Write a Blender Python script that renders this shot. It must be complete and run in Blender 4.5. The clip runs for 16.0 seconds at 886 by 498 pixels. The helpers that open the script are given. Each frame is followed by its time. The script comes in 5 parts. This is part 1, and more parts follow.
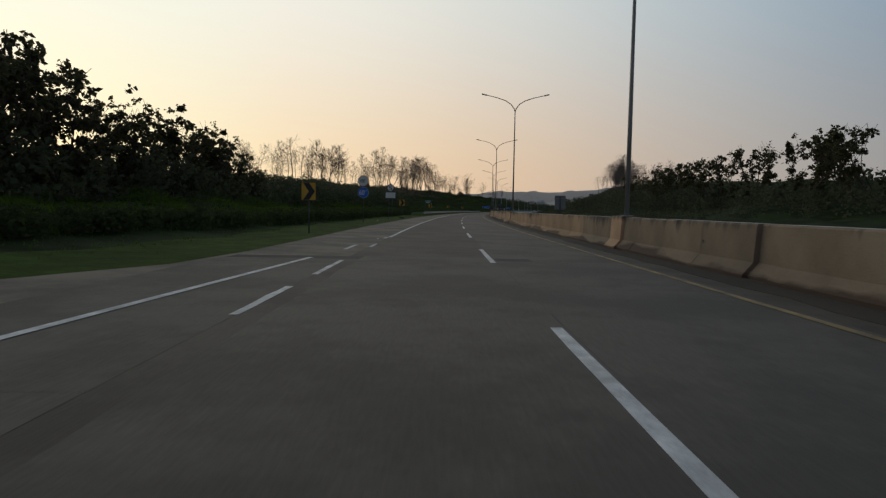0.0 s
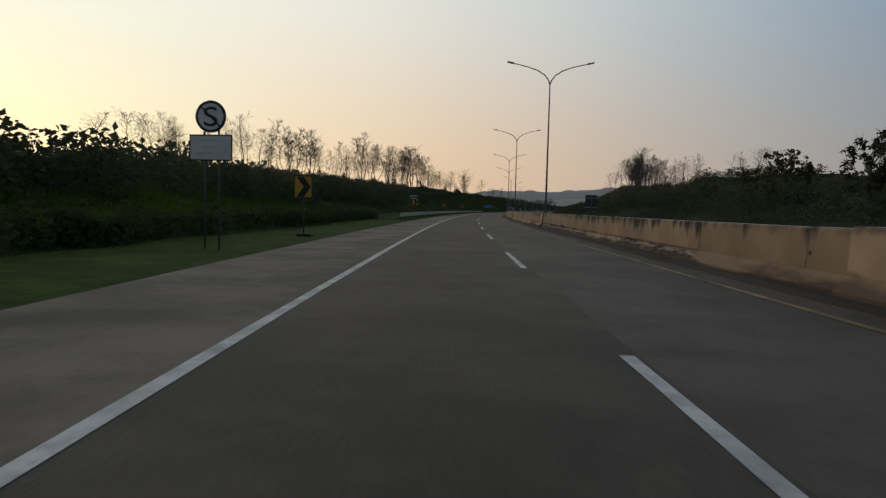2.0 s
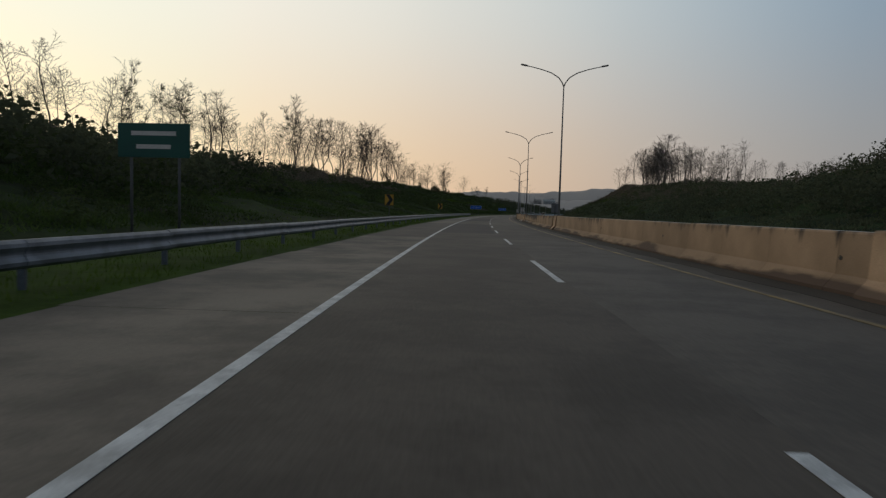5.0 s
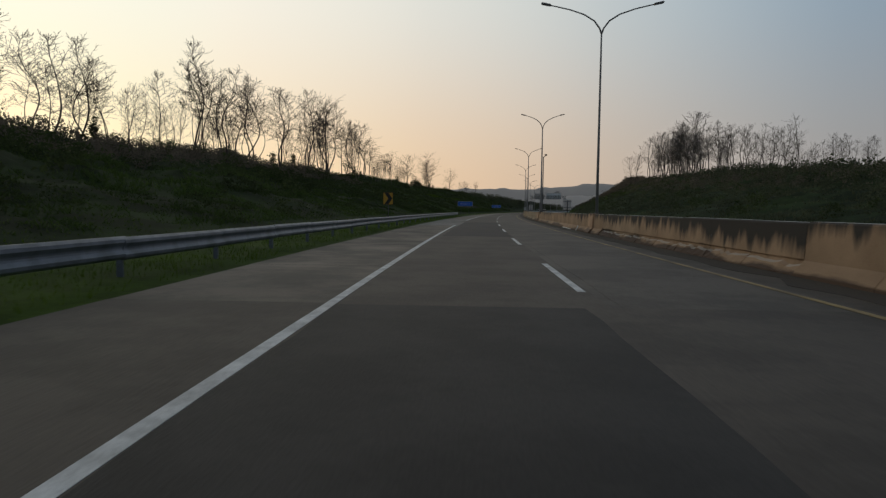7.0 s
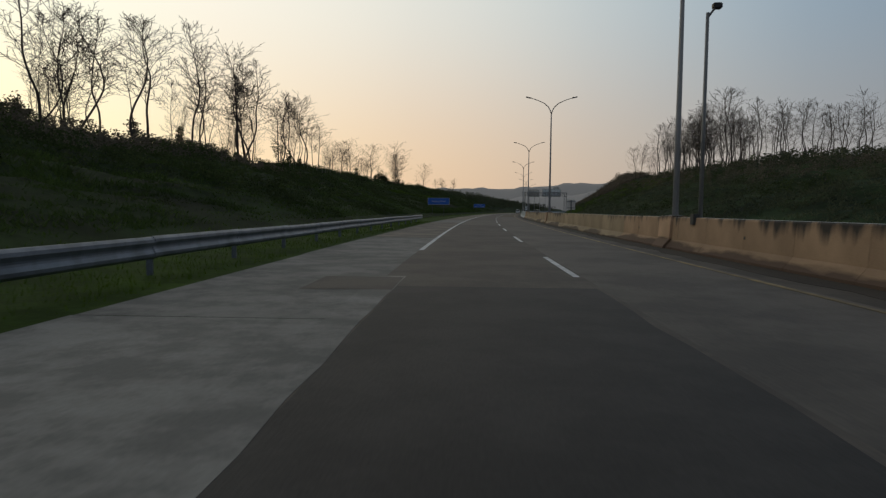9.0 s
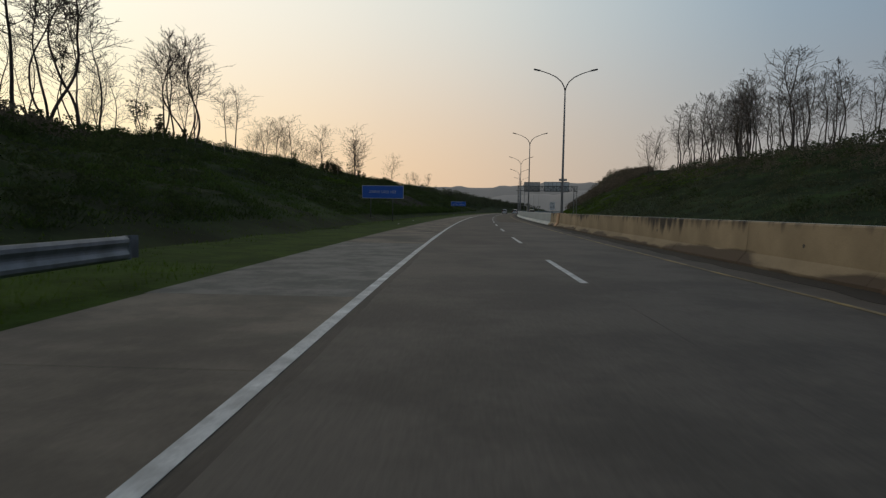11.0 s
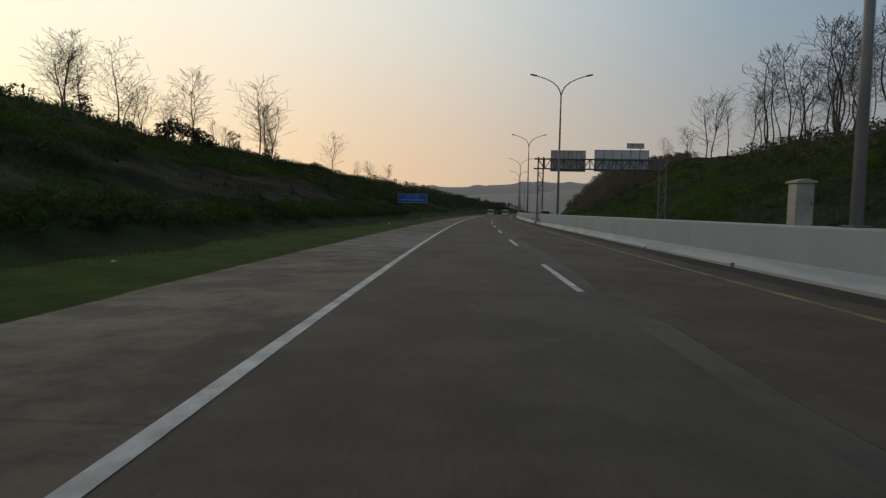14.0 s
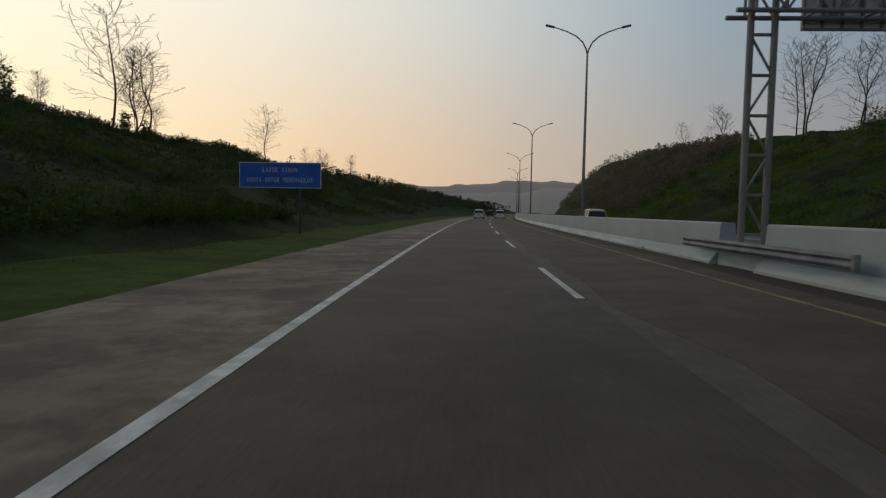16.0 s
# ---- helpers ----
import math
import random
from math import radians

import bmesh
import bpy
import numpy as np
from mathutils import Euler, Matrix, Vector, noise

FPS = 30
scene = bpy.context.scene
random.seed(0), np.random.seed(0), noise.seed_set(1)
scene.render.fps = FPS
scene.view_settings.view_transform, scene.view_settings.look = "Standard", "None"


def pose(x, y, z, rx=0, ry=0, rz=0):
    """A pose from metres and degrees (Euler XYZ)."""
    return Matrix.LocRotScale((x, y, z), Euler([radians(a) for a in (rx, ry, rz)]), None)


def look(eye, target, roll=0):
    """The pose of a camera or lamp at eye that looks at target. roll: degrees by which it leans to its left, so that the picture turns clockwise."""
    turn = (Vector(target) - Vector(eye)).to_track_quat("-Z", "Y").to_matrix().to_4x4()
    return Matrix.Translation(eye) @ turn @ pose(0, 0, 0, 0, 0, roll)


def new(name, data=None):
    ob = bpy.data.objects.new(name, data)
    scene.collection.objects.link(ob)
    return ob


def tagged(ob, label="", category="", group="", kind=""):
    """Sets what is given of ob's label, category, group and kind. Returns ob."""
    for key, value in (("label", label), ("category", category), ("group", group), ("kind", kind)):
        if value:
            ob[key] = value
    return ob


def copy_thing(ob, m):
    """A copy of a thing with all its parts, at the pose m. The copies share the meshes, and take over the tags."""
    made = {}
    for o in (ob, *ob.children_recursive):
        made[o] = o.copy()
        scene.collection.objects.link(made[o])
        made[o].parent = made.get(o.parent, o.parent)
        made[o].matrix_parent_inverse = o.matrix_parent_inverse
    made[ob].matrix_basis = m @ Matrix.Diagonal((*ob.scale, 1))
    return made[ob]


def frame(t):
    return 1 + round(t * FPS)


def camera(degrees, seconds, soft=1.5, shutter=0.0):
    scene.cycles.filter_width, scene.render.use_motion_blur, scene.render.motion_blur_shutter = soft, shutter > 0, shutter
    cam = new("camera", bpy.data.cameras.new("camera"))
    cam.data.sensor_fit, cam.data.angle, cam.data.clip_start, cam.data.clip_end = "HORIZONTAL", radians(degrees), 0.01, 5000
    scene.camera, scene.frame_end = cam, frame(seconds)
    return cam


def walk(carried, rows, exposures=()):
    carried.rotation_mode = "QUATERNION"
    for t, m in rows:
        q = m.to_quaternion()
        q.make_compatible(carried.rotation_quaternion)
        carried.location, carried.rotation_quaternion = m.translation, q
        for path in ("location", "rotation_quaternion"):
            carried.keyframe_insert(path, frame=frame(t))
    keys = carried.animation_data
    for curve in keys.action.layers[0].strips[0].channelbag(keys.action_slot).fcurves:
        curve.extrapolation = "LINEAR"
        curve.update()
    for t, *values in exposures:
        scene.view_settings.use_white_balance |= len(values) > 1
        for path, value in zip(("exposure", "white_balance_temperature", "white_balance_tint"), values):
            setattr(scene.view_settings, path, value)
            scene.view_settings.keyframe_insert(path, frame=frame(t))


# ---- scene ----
# The road is a long right-hand bend. s runs along the line between its two lanes, d to the right of it, in metres.
SS = np.arange(-700.0, 2400.0, 2.0)
BEND = np.interp(SS, (-40, 160, 400, 580, 700, 1100), (6.1e-4, 6.1e-4, 5.6e-4, 5.6e-4, 1.5e-4, 0.0))
HEAD = np.concatenate([[0], np.cumsum(BEND[1:] + BEND[:-1])])
HEAD -= np.interp(300, SS, HEAD)
LINE_X = np.concatenate([[0], np.cumsum(np.sin(HEAD[1:]) + np.sin(HEAD[:-1]))])
LINE_Y = np.concatenate([[0], np.cumsum(np.cos(HEAD[1:]) + np.cos(HEAD[:-1]))])
LINE_X -= np.interp(300, SS, LINE_X)
LINE_Y -= np.interp(300, SS, LINE_Y) - 300


def heading(s):
    return float(np.interp(s, SS, HEAD))


def place(s, d, z=0.0):
    a = heading(s)
    return Vector((float(np.interp(s, SS, LINE_X)) + d * math.cos(a), float(np.interp(s, SS, LINE_Y)) - d * math.sin(a), z))


def stand(s, d, z=0.0, turn=0.0):
    """A pose on the road: y ahead along it, x to its right; turn in degrees to the left."""
    return Matrix.Translation(place(s, d, z)) @ pose(0, 0, 0, 0, 0, turn - math.degrees(heading(s)))


# ---- camera: seconds, s, d, yaw to the left of the road, pitch, roll ----
EYE = 1.273
DRIVE = [
    (0.0, -4.03, -1.30, -0.51, -3.75, -0.96),
    (0.5, 9.34, -1.48, -0.02, -3.74, -1.05),
    (1.0, 22.75, -1.57, 0.34, -3.72, -1.01),
    (1.5, 35.86, -1.58, 0.58, -3.79, -1.14),
    (2.0, 49.15, -1.58, 0.83, -3.80, -1.33),
    (2.5, 62.43, -1.60, 1.09, -3.83, -1.29),
    (3.0, 75.87, -1.69, 1.34, -3.83, -1.34),
    (3.5, 89.15, -1.83, 1.55, -3.74, -1.52),
    (6.0, 155.93, -1.76, 1.87, -3.55, -1.10),
    (6.5, 169.30, -1.74, 2.11, -3.70, -0.82),
    (7.0, 182.97, -1.75, 2.47, -3.73, -0.59),
    (7.5, 196.30, -1.82, 2.76, -3.66, -0.31),
    (8.0, 209.28, -1.96, 2.67, -3.68, -0.22),
    (8.5, 221.83, -2.09, 2.36, -3.68, -0.32),
    (9.0, 234.50, -2.11, 2.15, -3.69, -0.53),
    (11.5, 300.61, -2.17, 1.94, -3.73, -0.92),
    (12.0, 313.67, -2.17, 2.13, -3.62, -1.02),
    (12.5, 326.86, -2.11, 2.27, -3.65, -1.24),
    (13.0, 340.07, -2.03, 2.36, -3.66, -1.08),
    (13.5, 353.25, -1.96, 2.31, -3.65, -1.05),
    (14.0, 366.41, -1.90, 1.93, -3.64, -1.09),
    (14.5, 379.08, -1.76, 1.95, -3.67, -1.04),
    (15.0, 391.87, -1.75, 1.90, -3.61, -0.88),
    (15.5, 405.72, -1.74, 2.01, -3.48, -0.89),
    (16.0, 419.13, -1.77, 1.83, -3.58, -1.01),
]
cam = camera(72.25, 16.0, soft=1.3, shutter=0.06)
PATH = []
for t, s, d, yaw, pitch, roll in DRIVE:
    e = place(s, d, EYE)
    PATH.append((t, pose(e.x, e.y, e.z, 90 + pitch, roll, yaw - math.degrees(heading(s)))))
walk(cam, PATH, ((0.0, 0.04, 6420, 7), (3.0, -0.02, 6420, 7), (6.5, 0.06, 6530, 7), (9.0, 0.14, 6620, 6.5), (12.0, 0.16, 6700, 6.5), (16.0, 0.14, 6850, 6.5)))

# ---- world, sun, exposure ----
SUN_LEFT, SUN_HIGH = 50.0, 4.5
world = bpy.data.worlds.new("world")
scene.world = world
world.use_nodes = True
wn, wl = world.node_tree.nodes, world.node_tree.links
sky = wn.new("ShaderNodeTexSky")
sky.sky_type = "NISHITA"
sky.sun_disc = False
sky.sun_elevation = radians(SUN_HIGH)
sky.sun_rotation = radians(-SUN_LEFT)
sky.altitude = 60
sky.air_density, sky.dust_density, sky.ozone_density = 1.2, 2.0, 2.0
clear = wn.new("ShaderNodeVectorMath")
clear.operation = "SCALE"
clear.inputs["Scale"].default_value = 0.1
wl.new(sky.outputs[0], clear.inputs[0])


def math_node(kind, a, b):
    k = wn.new("ShaderNodeMath")
    k.operation = kind
    for socket, value in zip(k.inputs, (a, b)):
        if isinstance(value, (int, float)):
            socket.default_value = value
        else:
            wl.new(value, socket)
    return k.outputs[0]


def tone(value, stops):
    k = wn.new("ShaderNodeValToRGB")
    k.color_ramp.interpolation = "B_SPLINE"
    while len(k.color_ramp.elements) < len(stops):
        k.color_ramp.elements.new(0.5)
    for e, (at, colour) in zip(k.color_ramp.elements, stops):
        e.position, e.color = at, (*colour, 1)
    wl.new(value, k.inputs[0])
    return k.outputs[0]


# evening haze: warm and bright towards the low sun, grey-blue away from it, paler and clearer higher up
geo = wn.new("ShaderNodeTexCoord")
split = wn.new("ShaderNodeSeparateXYZ")
wl.new(geo.outputs["Generated"], split.inputs[0])
flat = math_node("SQRT", math_node("ADD", math_node("MULTIPLY", split.outputs[0], split.outputs[0]), math_node("MULTIPLY", split.outputs[1], split.outputs[1])), 0)
toward = math_node("ADD", math_node("MULTIPLY", split.outputs[0], -math.sin(radians(SUN_LEFT))), math_node("MULTIPLY", split.outputs[1], math.cos(radians(SUN_LEFT))))
facing = math_node("MULTIPLY_ADD", math_node("DIVIDE", toward, math_node("MAXIMUM", flat, 0.05)), 0.5)
facing.node.inputs[2].default_value = 0.5
low = tone(facing, ((0.0, (0.27, 0.265, 0.285)), (0.42, (0.23, 0.22, 0.24)), (0.62, (0.345, 0.335, 0.345)), (0.76, (0.6, 0.48, 0.405)), (0.87, (0.86, 0.60, 0.41)), (0.95, (1.0, 0.76, 0.5)), (1.0, (1.15, 0.92, 0.62))))
high = tone(facing, ((0.0, (0.17, 0.2, 0.26)), (0.42, (0.15, 0.215, 0.32)), (0.62, (0.262, 0.36, 0.47)), (0.76, (0.56, 0.615, 0.645)), (0.87, (0.82, 0.80, 0.75)), (0.95, (1.0, 0.95, 0.85)), (1.0, (1.1, 1.02, 0.9))))
climb = wn.new("ShaderNodeMapRange")
climb.interpolation_type = "SMOOTHSTEP"
climb.inputs[1].default_value, climb.inputs[2].default_value = 0.02, 0.36
wl.new(split.outputs[2], climb.inputs[0])
haze = wn.new("ShaderNodeMix")
haze.data_type = "RGBA"
wl.new(climb.outputs[0], haze.inputs[0])
wl.new(low, haze.inputs[6])
wl.new(high, haze.inputs[7])
up = wn.new("ShaderNodeMapRange")
up.interpolation_type = "SMOOTHSTEP"
up.inputs[1].default_value, up.inputs[2].default_value = 0.34, 0.8
wl.new(split.outputs[2], up.inputs[0])
dome = wn.new("ShaderNodeMix")
dome.data_type = "RGBA"
dome.inputs[7].default_value = (0.13, 0.155, 0.2, 1)
wl.new(up.outputs[0], dome.inputs[0])
wl.new(haze.outputs[2], dome.inputs[6])
veil = wn.new("ShaderNodeMix")
veil.data_type = "RGBA"
veil.inputs[0].default_value = 0.85
wl.new(clear.outputs[0], veil.inputs[6])
wl.new(dome.outputs[2], veil.inputs[7])
backing = wn["Background"]
wl.new(veil.outputs[2], backing.inputs[0])
backing.inputs[1].default_value = 1.0
sun = new("sun", bpy.data.lights.new("sun", "SUN"))
sun.data.energy, sun.data.angle, sun.data.color = 0.15, radians(3.0), (1.0, 0.7, 0.42)
sun.matrix_world = look((0, 0, 50), (math.sin(radians(SUN_LEFT)), -math.cos(radians(SUN_LEFT)), 50 - math.tan(radians(SUN_HIGH))))
scene.view_settings.exposure = 0.0


# ---- materials ----
def surface(name, light, dark, rough=0.8, size=3.0, fine=60.0, bump=0.3, metal=0.0, stretch=(1, 1, 1), coords="Object",
            specks=0.25, island=0.0, spec=0.5, thin=False, own=0.0, blots=None):
    """Two colours mixed by a broad and a fine noise, with relief; sizes in metres."""
    m = bpy.data.materials.new(name)
    m.use_nodes = True
    n, l = m.node_tree.nodes, m.node_tree.links
    b = n["Principled BSDF"]
    at = n.new("ShaderNodeTexCoord")
    scale = n.new("ShaderNodeMapping")
    scale.inputs["Scale"].default_value = stretch
    l.new(at.outputs[coords], scale.inputs["Vector"])
    broad, grain = n.new("ShaderNodeTexNoise"), n.new("ShaderNodeTexNoise")
    broad.inputs["Scale"].default_value, broad.inputs["Detail"].default_value = 1.0 / size, 6
    grain.inputs["Scale"].default_value, grain.inputs["Detail"].default_value = fine, 4
    for k in (broad, grain):
        l.new(scale.outputs[0], k.inputs["Vector"])
    ramp = n.new("ShaderNodeValToRGB")
    ramp.color_ramp.elements[0].position, ramp.color_ramp.elements[0].color = 0.3, (*dark, 1)
    ramp.color_ramp.elements[1].position, ramp.color_ramp.elements[1].color = 0.7, (*light, 1)
    l.new(broad.outputs["Fac"], ramp.inputs[0])
    fleck = n.new("ShaderNodeMapRange")
    fleck.inputs[3].default_value, fleck.inputs[4].default_value = 1 - specks, 1 + specks
    l.new(grain.outputs["Fac"], fleck.inputs[0])
    mul = n.new("ShaderNodeMix")
    mul.data_type, mul.blend_type = "RGBA", "MULTIPLY"
    mul.inputs[0].default_value = 1.0
    l.new(ramp.outputs[0], mul.inputs[6])
    l.new(fleck.outputs[0], mul.inputs[7])
    out = mul.outputs[2]
    if blots:
        # worn and oily blotches of another size
        spots, level, wear = n.new("ShaderNodeTexNoise"), n.new("ShaderNodeMapRange"), n.new("ShaderNodeMix")
        spots.inputs["Scale"].default_value, spots.inputs["Detail"].default_value, spots.inputs["Roughness"].default_value = 1.0 / blots[0], 9, 0.7
        l.new(at.outputs["Object"], spots.inputs["Vector"])
        level.interpolation_type = "SMOOTHSTEP"
        level.inputs[1].default_value, level.inputs[2].default_value = 0.4, 0.6
        level.inputs[3].default_value, level.inputs[4].default_value = 1 - blots[1], 1 + blots[1]
        l.new(spots.outputs["Fac"], level.inputs[0])
        wear.data_type, wear.blend_type = "RGBA", "MULTIPLY"
        wear.inputs[0].default_value = 1.0
        l.new(out, wear.inputs[6])
        l.new(level.outputs[0], wear.inputs[7])
        out = wear.outputs[2]
    if island or own:
        pick = n.new("ShaderNodeNewGeometry") if island else n.new("ShaderNodeObjectInfo")
        vary = n.new("ShaderNodeMapRange")
        vary.inputs[3].default_value, vary.inputs[4].default_value = 1 - (island or own), 1 + (island or own)
        l.new(pick.outputs["Random Per Island" if island else "Random"], vary.inputs[0])
        more = n.new("ShaderNodeMix")
        more.data_type, more.blend_type = "RGBA", "MULTIPLY"
        more.inputs[0].default_value = 1.0
        l.new(out, more.inputs[6])
        l.new(vary.outputs[0], more.inputs[7])
        out = more.outputs[2]
    l.new(out, b.inputs["Base Color"])
    b.inputs["Roughness"].default_value, b.inputs["Metallic"].default_value = rough, metal
    b.inputs["Specular IOR Level"].default_value = spec
    if bump:
        rise = n.new("ShaderNodeBump")
        rise.inputs["Strength"].default_value, rise.inputs["Distance"].default_value = bump, 0.01
        l.new(grain.outputs["Fac"], rise.inputs["Height"])
        l.new(rise.outputs[0], b.inputs["Normal"])
    if thin:
        b.inputs["Transmission Weight"].default_value = 0.0
        b.inputs["Subsurface Weight"].default_value = 0.0
        see = n.new("ShaderNodeBsdfTranslucent")
        l.new(out, see.inputs["Color"])
        both = n.new("ShaderNodeMixShader")
        both.inputs[0].default_value = 0.5
        l.new(b.outputs[0], both.inputs[1])
        l.new(see.outputs[0], both.inputs[2])
        l.new(both.outputs[0], n["Material Output"].inputs["Surface"])
    return m


def stained(name, light, dark, stain, reach, mud, own=0.12, rough=0.85, heavy=0.0, eroded=0.0):
    """Cast concrete: blotches, stains that run down from the top edge, splashed mud patches low down; sky light painted
    on the tops.
    """
    m = surface(name, light, dark, rough, 1.2, 45, 0.35, own=own)
    n, l = m.node_tree.nodes, m.node_tree.links
    b = n["Principled BSDF"]
    under = b.inputs["Base Color"].links[0].from_socket
    at, info = n.new("ShaderNodeNewGeometry"), n.new("ShaderNodeSeparateXYZ")
    l.new(at.outputs["Position"], info.inputs[0])
    runs = n.new("ShaderNodeTexNoise")
    runs.inputs["Scale"].default_value, runs.inputs["Detail"].default_value = 1.0, 5
    long = n.new("ShaderNodeMapping")
    long.inputs["Scale"].default_value = (2.6, 2.6, 0.25)
    l.new(at.outputs["Position"], long.inputs[0])
    l.new(long.outputs[0], runs.inputs["Vector"])
    band = n.new("ShaderNodeMath")
    band.operation = "MULTIPLY_ADD"
    l.new(runs.outputs["Fac"], band.inputs[0])
    band.inputs[1].default_value = reach
    spell = n.new("ShaderNodeTexNoise")
    spell.inputs["Scale"].default_value, spell.inputs["Detail"].default_value = 0.07, 3
    l.new(at.outputs["Position"], spell.inputs["Vector"])
    lift = n.new("ShaderNodeMath")
    lift.operation = "MULTIPLY_ADD"
    l.new(spell.outputs["Fac"], lift.inputs[0])
    lift.inputs[1].default_value = reach * 1.3
    l.new(info.outputs["Z"], lift.inputs[2])
    l.new(lift.outputs[0], band.inputs[2])
    edge = n.new("ShaderNodeMapRange")
    edge.inputs[1].default_value, edge.inputs[2].default_value = 1.02 + reach * (1.145 - heavy), 1.1 + reach * (1.31 - heavy)
    l.new(band.outputs[0], edge.inputs[0])
    mix = n.new("ShaderNodeMix")
    mix.data_type = "RGBA"
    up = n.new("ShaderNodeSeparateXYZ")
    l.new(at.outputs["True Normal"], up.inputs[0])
    # keeps the stains off the up-facing tops, which are painted sky-bright
    off_top = n.new("ShaderNodeMapRange")
    off_top.inputs[1].default_value, off_top.inputs[2].default_value = 0.8, 0.95
    off_top.inputs[3].default_value, off_top.inputs[4].default_value = 1.0, 0.0
    l.new(up.outputs["Z"], off_top.inputs[0])
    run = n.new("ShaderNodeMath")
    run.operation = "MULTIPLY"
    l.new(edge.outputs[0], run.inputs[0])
    l.new(off_top.outputs[0], run.inputs[1])
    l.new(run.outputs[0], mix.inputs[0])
    l.new(under, mix.inputs[6])
    mix.inputs[7].default_value = (*stain, 1)
    splash = n.new("ShaderNodeTexNoise")
    splash.inputs["Scale"].default_value, splash.inputs["Detail"].default_value = 0.5, 7
    flat = n.new("ShaderNodeMapping")
    flat.inputs["Scale"].default_value = (0.5, 0.5, 2.5)
    l.new(at.outputs["Position"], flat.inputs[0])
    l.new(flat.outputs[0], splash.inputs["Vector"])
    low = n.new("ShaderNodeMath")
    low.operation = "MULTIPLY_ADD"
    l.new(info.outputs["Z"], low.inputs[0])
    low.inputs[1].default_value = -0.9
    l.new(splash.outputs["Fac"], low.inputs[2])
    spot = n.new("ShaderNodeMapRange")
    spot.inputs[1].default_value, spot.inputs[2].default_value = 0.29 - eroded, 0.38 - eroded
    l.new(low.outputs[0], spot.inputs[0])
    last = n.new("ShaderNodeMix")
    last.data_type = "RGBA"
    l.new(spot.outputs[0], last.inputs[0])
    l.new(mix.outputs[2], last.inputs[6])
    last.inputs[7].default_value = (*mud, 1)
    # up-facing tops painted pale: the sky's light put into their colour
    sky_top, top = n.new("ShaderNodeMath"), n.new("ShaderNodeMix")
    sky_top.operation = "SUBTRACT"
    sky_top.inputs[0].default_value = 1.0
    l.new(off_top.outputs[0], sky_top.inputs[1])
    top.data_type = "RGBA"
    l.new(sky_top.outputs[0], top.inputs[0])
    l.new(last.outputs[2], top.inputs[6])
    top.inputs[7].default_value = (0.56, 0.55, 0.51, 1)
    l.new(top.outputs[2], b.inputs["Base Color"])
    return m


def plain(name, colour, rough=0.5, metal=0.0, glow=0.0):
    m = bpy.data.materials.new(name)
    m.use_nodes = True
    b = m.node_tree.nodes["Principled BSDF"]
    b.inputs["Base Color"].default_value = (*colour, 1)
    b.inputs["Roughness"].default_value, b.inputs["Metallic"].default_value = rough, metal
    if glow:
        b.inputs["Emission Color"].default_value, b.inputs["Emission Strength"].default_value = (*colour, 1), glow
    return m


ASPHALT = surface("asphalt", (0.109, 0.089, 0.070), (0.078, 0.064, 0.051), 0.75, 6, 30, 0.5, coords="UV", stretch=(1, 0.12, 1), blots=(2.2, 0.2), spec=0.3)
ASPHALT_PALE = surface("worn_asphalt", (0.132, 0.111, 0.090), (0.096, 0.081, 0.066), 0.75, 5, 30, 0.5, coords="UV", stretch=(1, 0.12, 1), blots=(2.6, 0.2), spec=0.3)
ASPHALT_DARK = surface("fresh_asphalt", (0.05, 0.044, 0.038), (0.036, 0.032, 0.028), 0.75, 5, 40, 0.5, coords="UV", stretch=(1, 0.2, 1), blots=(1.6, 0.18), spec=0.3)
SHOULDER = surface("shoulder_concrete", (0.225, 0.184, 0.139), (0.128, 0.104, 0.08), 0.85, 4.2, 25, 0.4, blots=(2.1, 0.2), own=0.05)
SHOULDER_MUDDY = surface("muddy_concrete", (0.235, 0.19, 0.14), (0.115, 0.088, 0.064), 0.85, 4.0, 25, 0.4, blots=(1.6, 0.36), own=0.05)
SHOULDER_PALE = surface("pale_concrete", (0.222, 0.205, 0.178), (0.17, 0.157, 0.136), 0.85, 2.6, 25, 0.4, blots=(1.1, 0.26), own=0.07)
PAINT = surface("white_road_paint", (0.74, 0.74, 0.72), (0.46, 0.455, 0.44), 0.6, 0.5, 40, 0.3, blots=(0.4, 0.16))
YELLOW = surface("yellow_road_paint", (0.36, 0.25, 0.085), (0.13, 0.1, 0.062), 0.7, 0.8, 30, 0.3, blots=(1.5, 0.3))
DUSTY = surface("dusty_asphalt", (0.126, 0.096, 0.066), (0.088, 0.067, 0.047), 0.8, 5, 30, 0.5, coords="UV", stretch=(1, 0.12, 1), blots=(2.2, 0.2), spec=0.3)
DIRT = surface("road_dust", (0.07, 0.055, 0.04), (0.035, 0.029, 0.024), 0.95, 1.5, 30, 0.5, coords="UV", stretch=(1, 0.3, 1))
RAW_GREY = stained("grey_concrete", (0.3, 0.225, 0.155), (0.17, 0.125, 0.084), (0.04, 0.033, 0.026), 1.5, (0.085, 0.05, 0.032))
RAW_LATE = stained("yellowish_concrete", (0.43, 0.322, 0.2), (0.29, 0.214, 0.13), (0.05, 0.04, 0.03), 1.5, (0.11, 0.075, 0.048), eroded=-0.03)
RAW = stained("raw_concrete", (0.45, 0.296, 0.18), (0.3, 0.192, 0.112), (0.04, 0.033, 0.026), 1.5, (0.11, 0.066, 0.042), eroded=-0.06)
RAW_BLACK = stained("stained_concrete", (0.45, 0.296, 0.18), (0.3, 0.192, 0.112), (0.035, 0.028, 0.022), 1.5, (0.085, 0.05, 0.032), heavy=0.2)
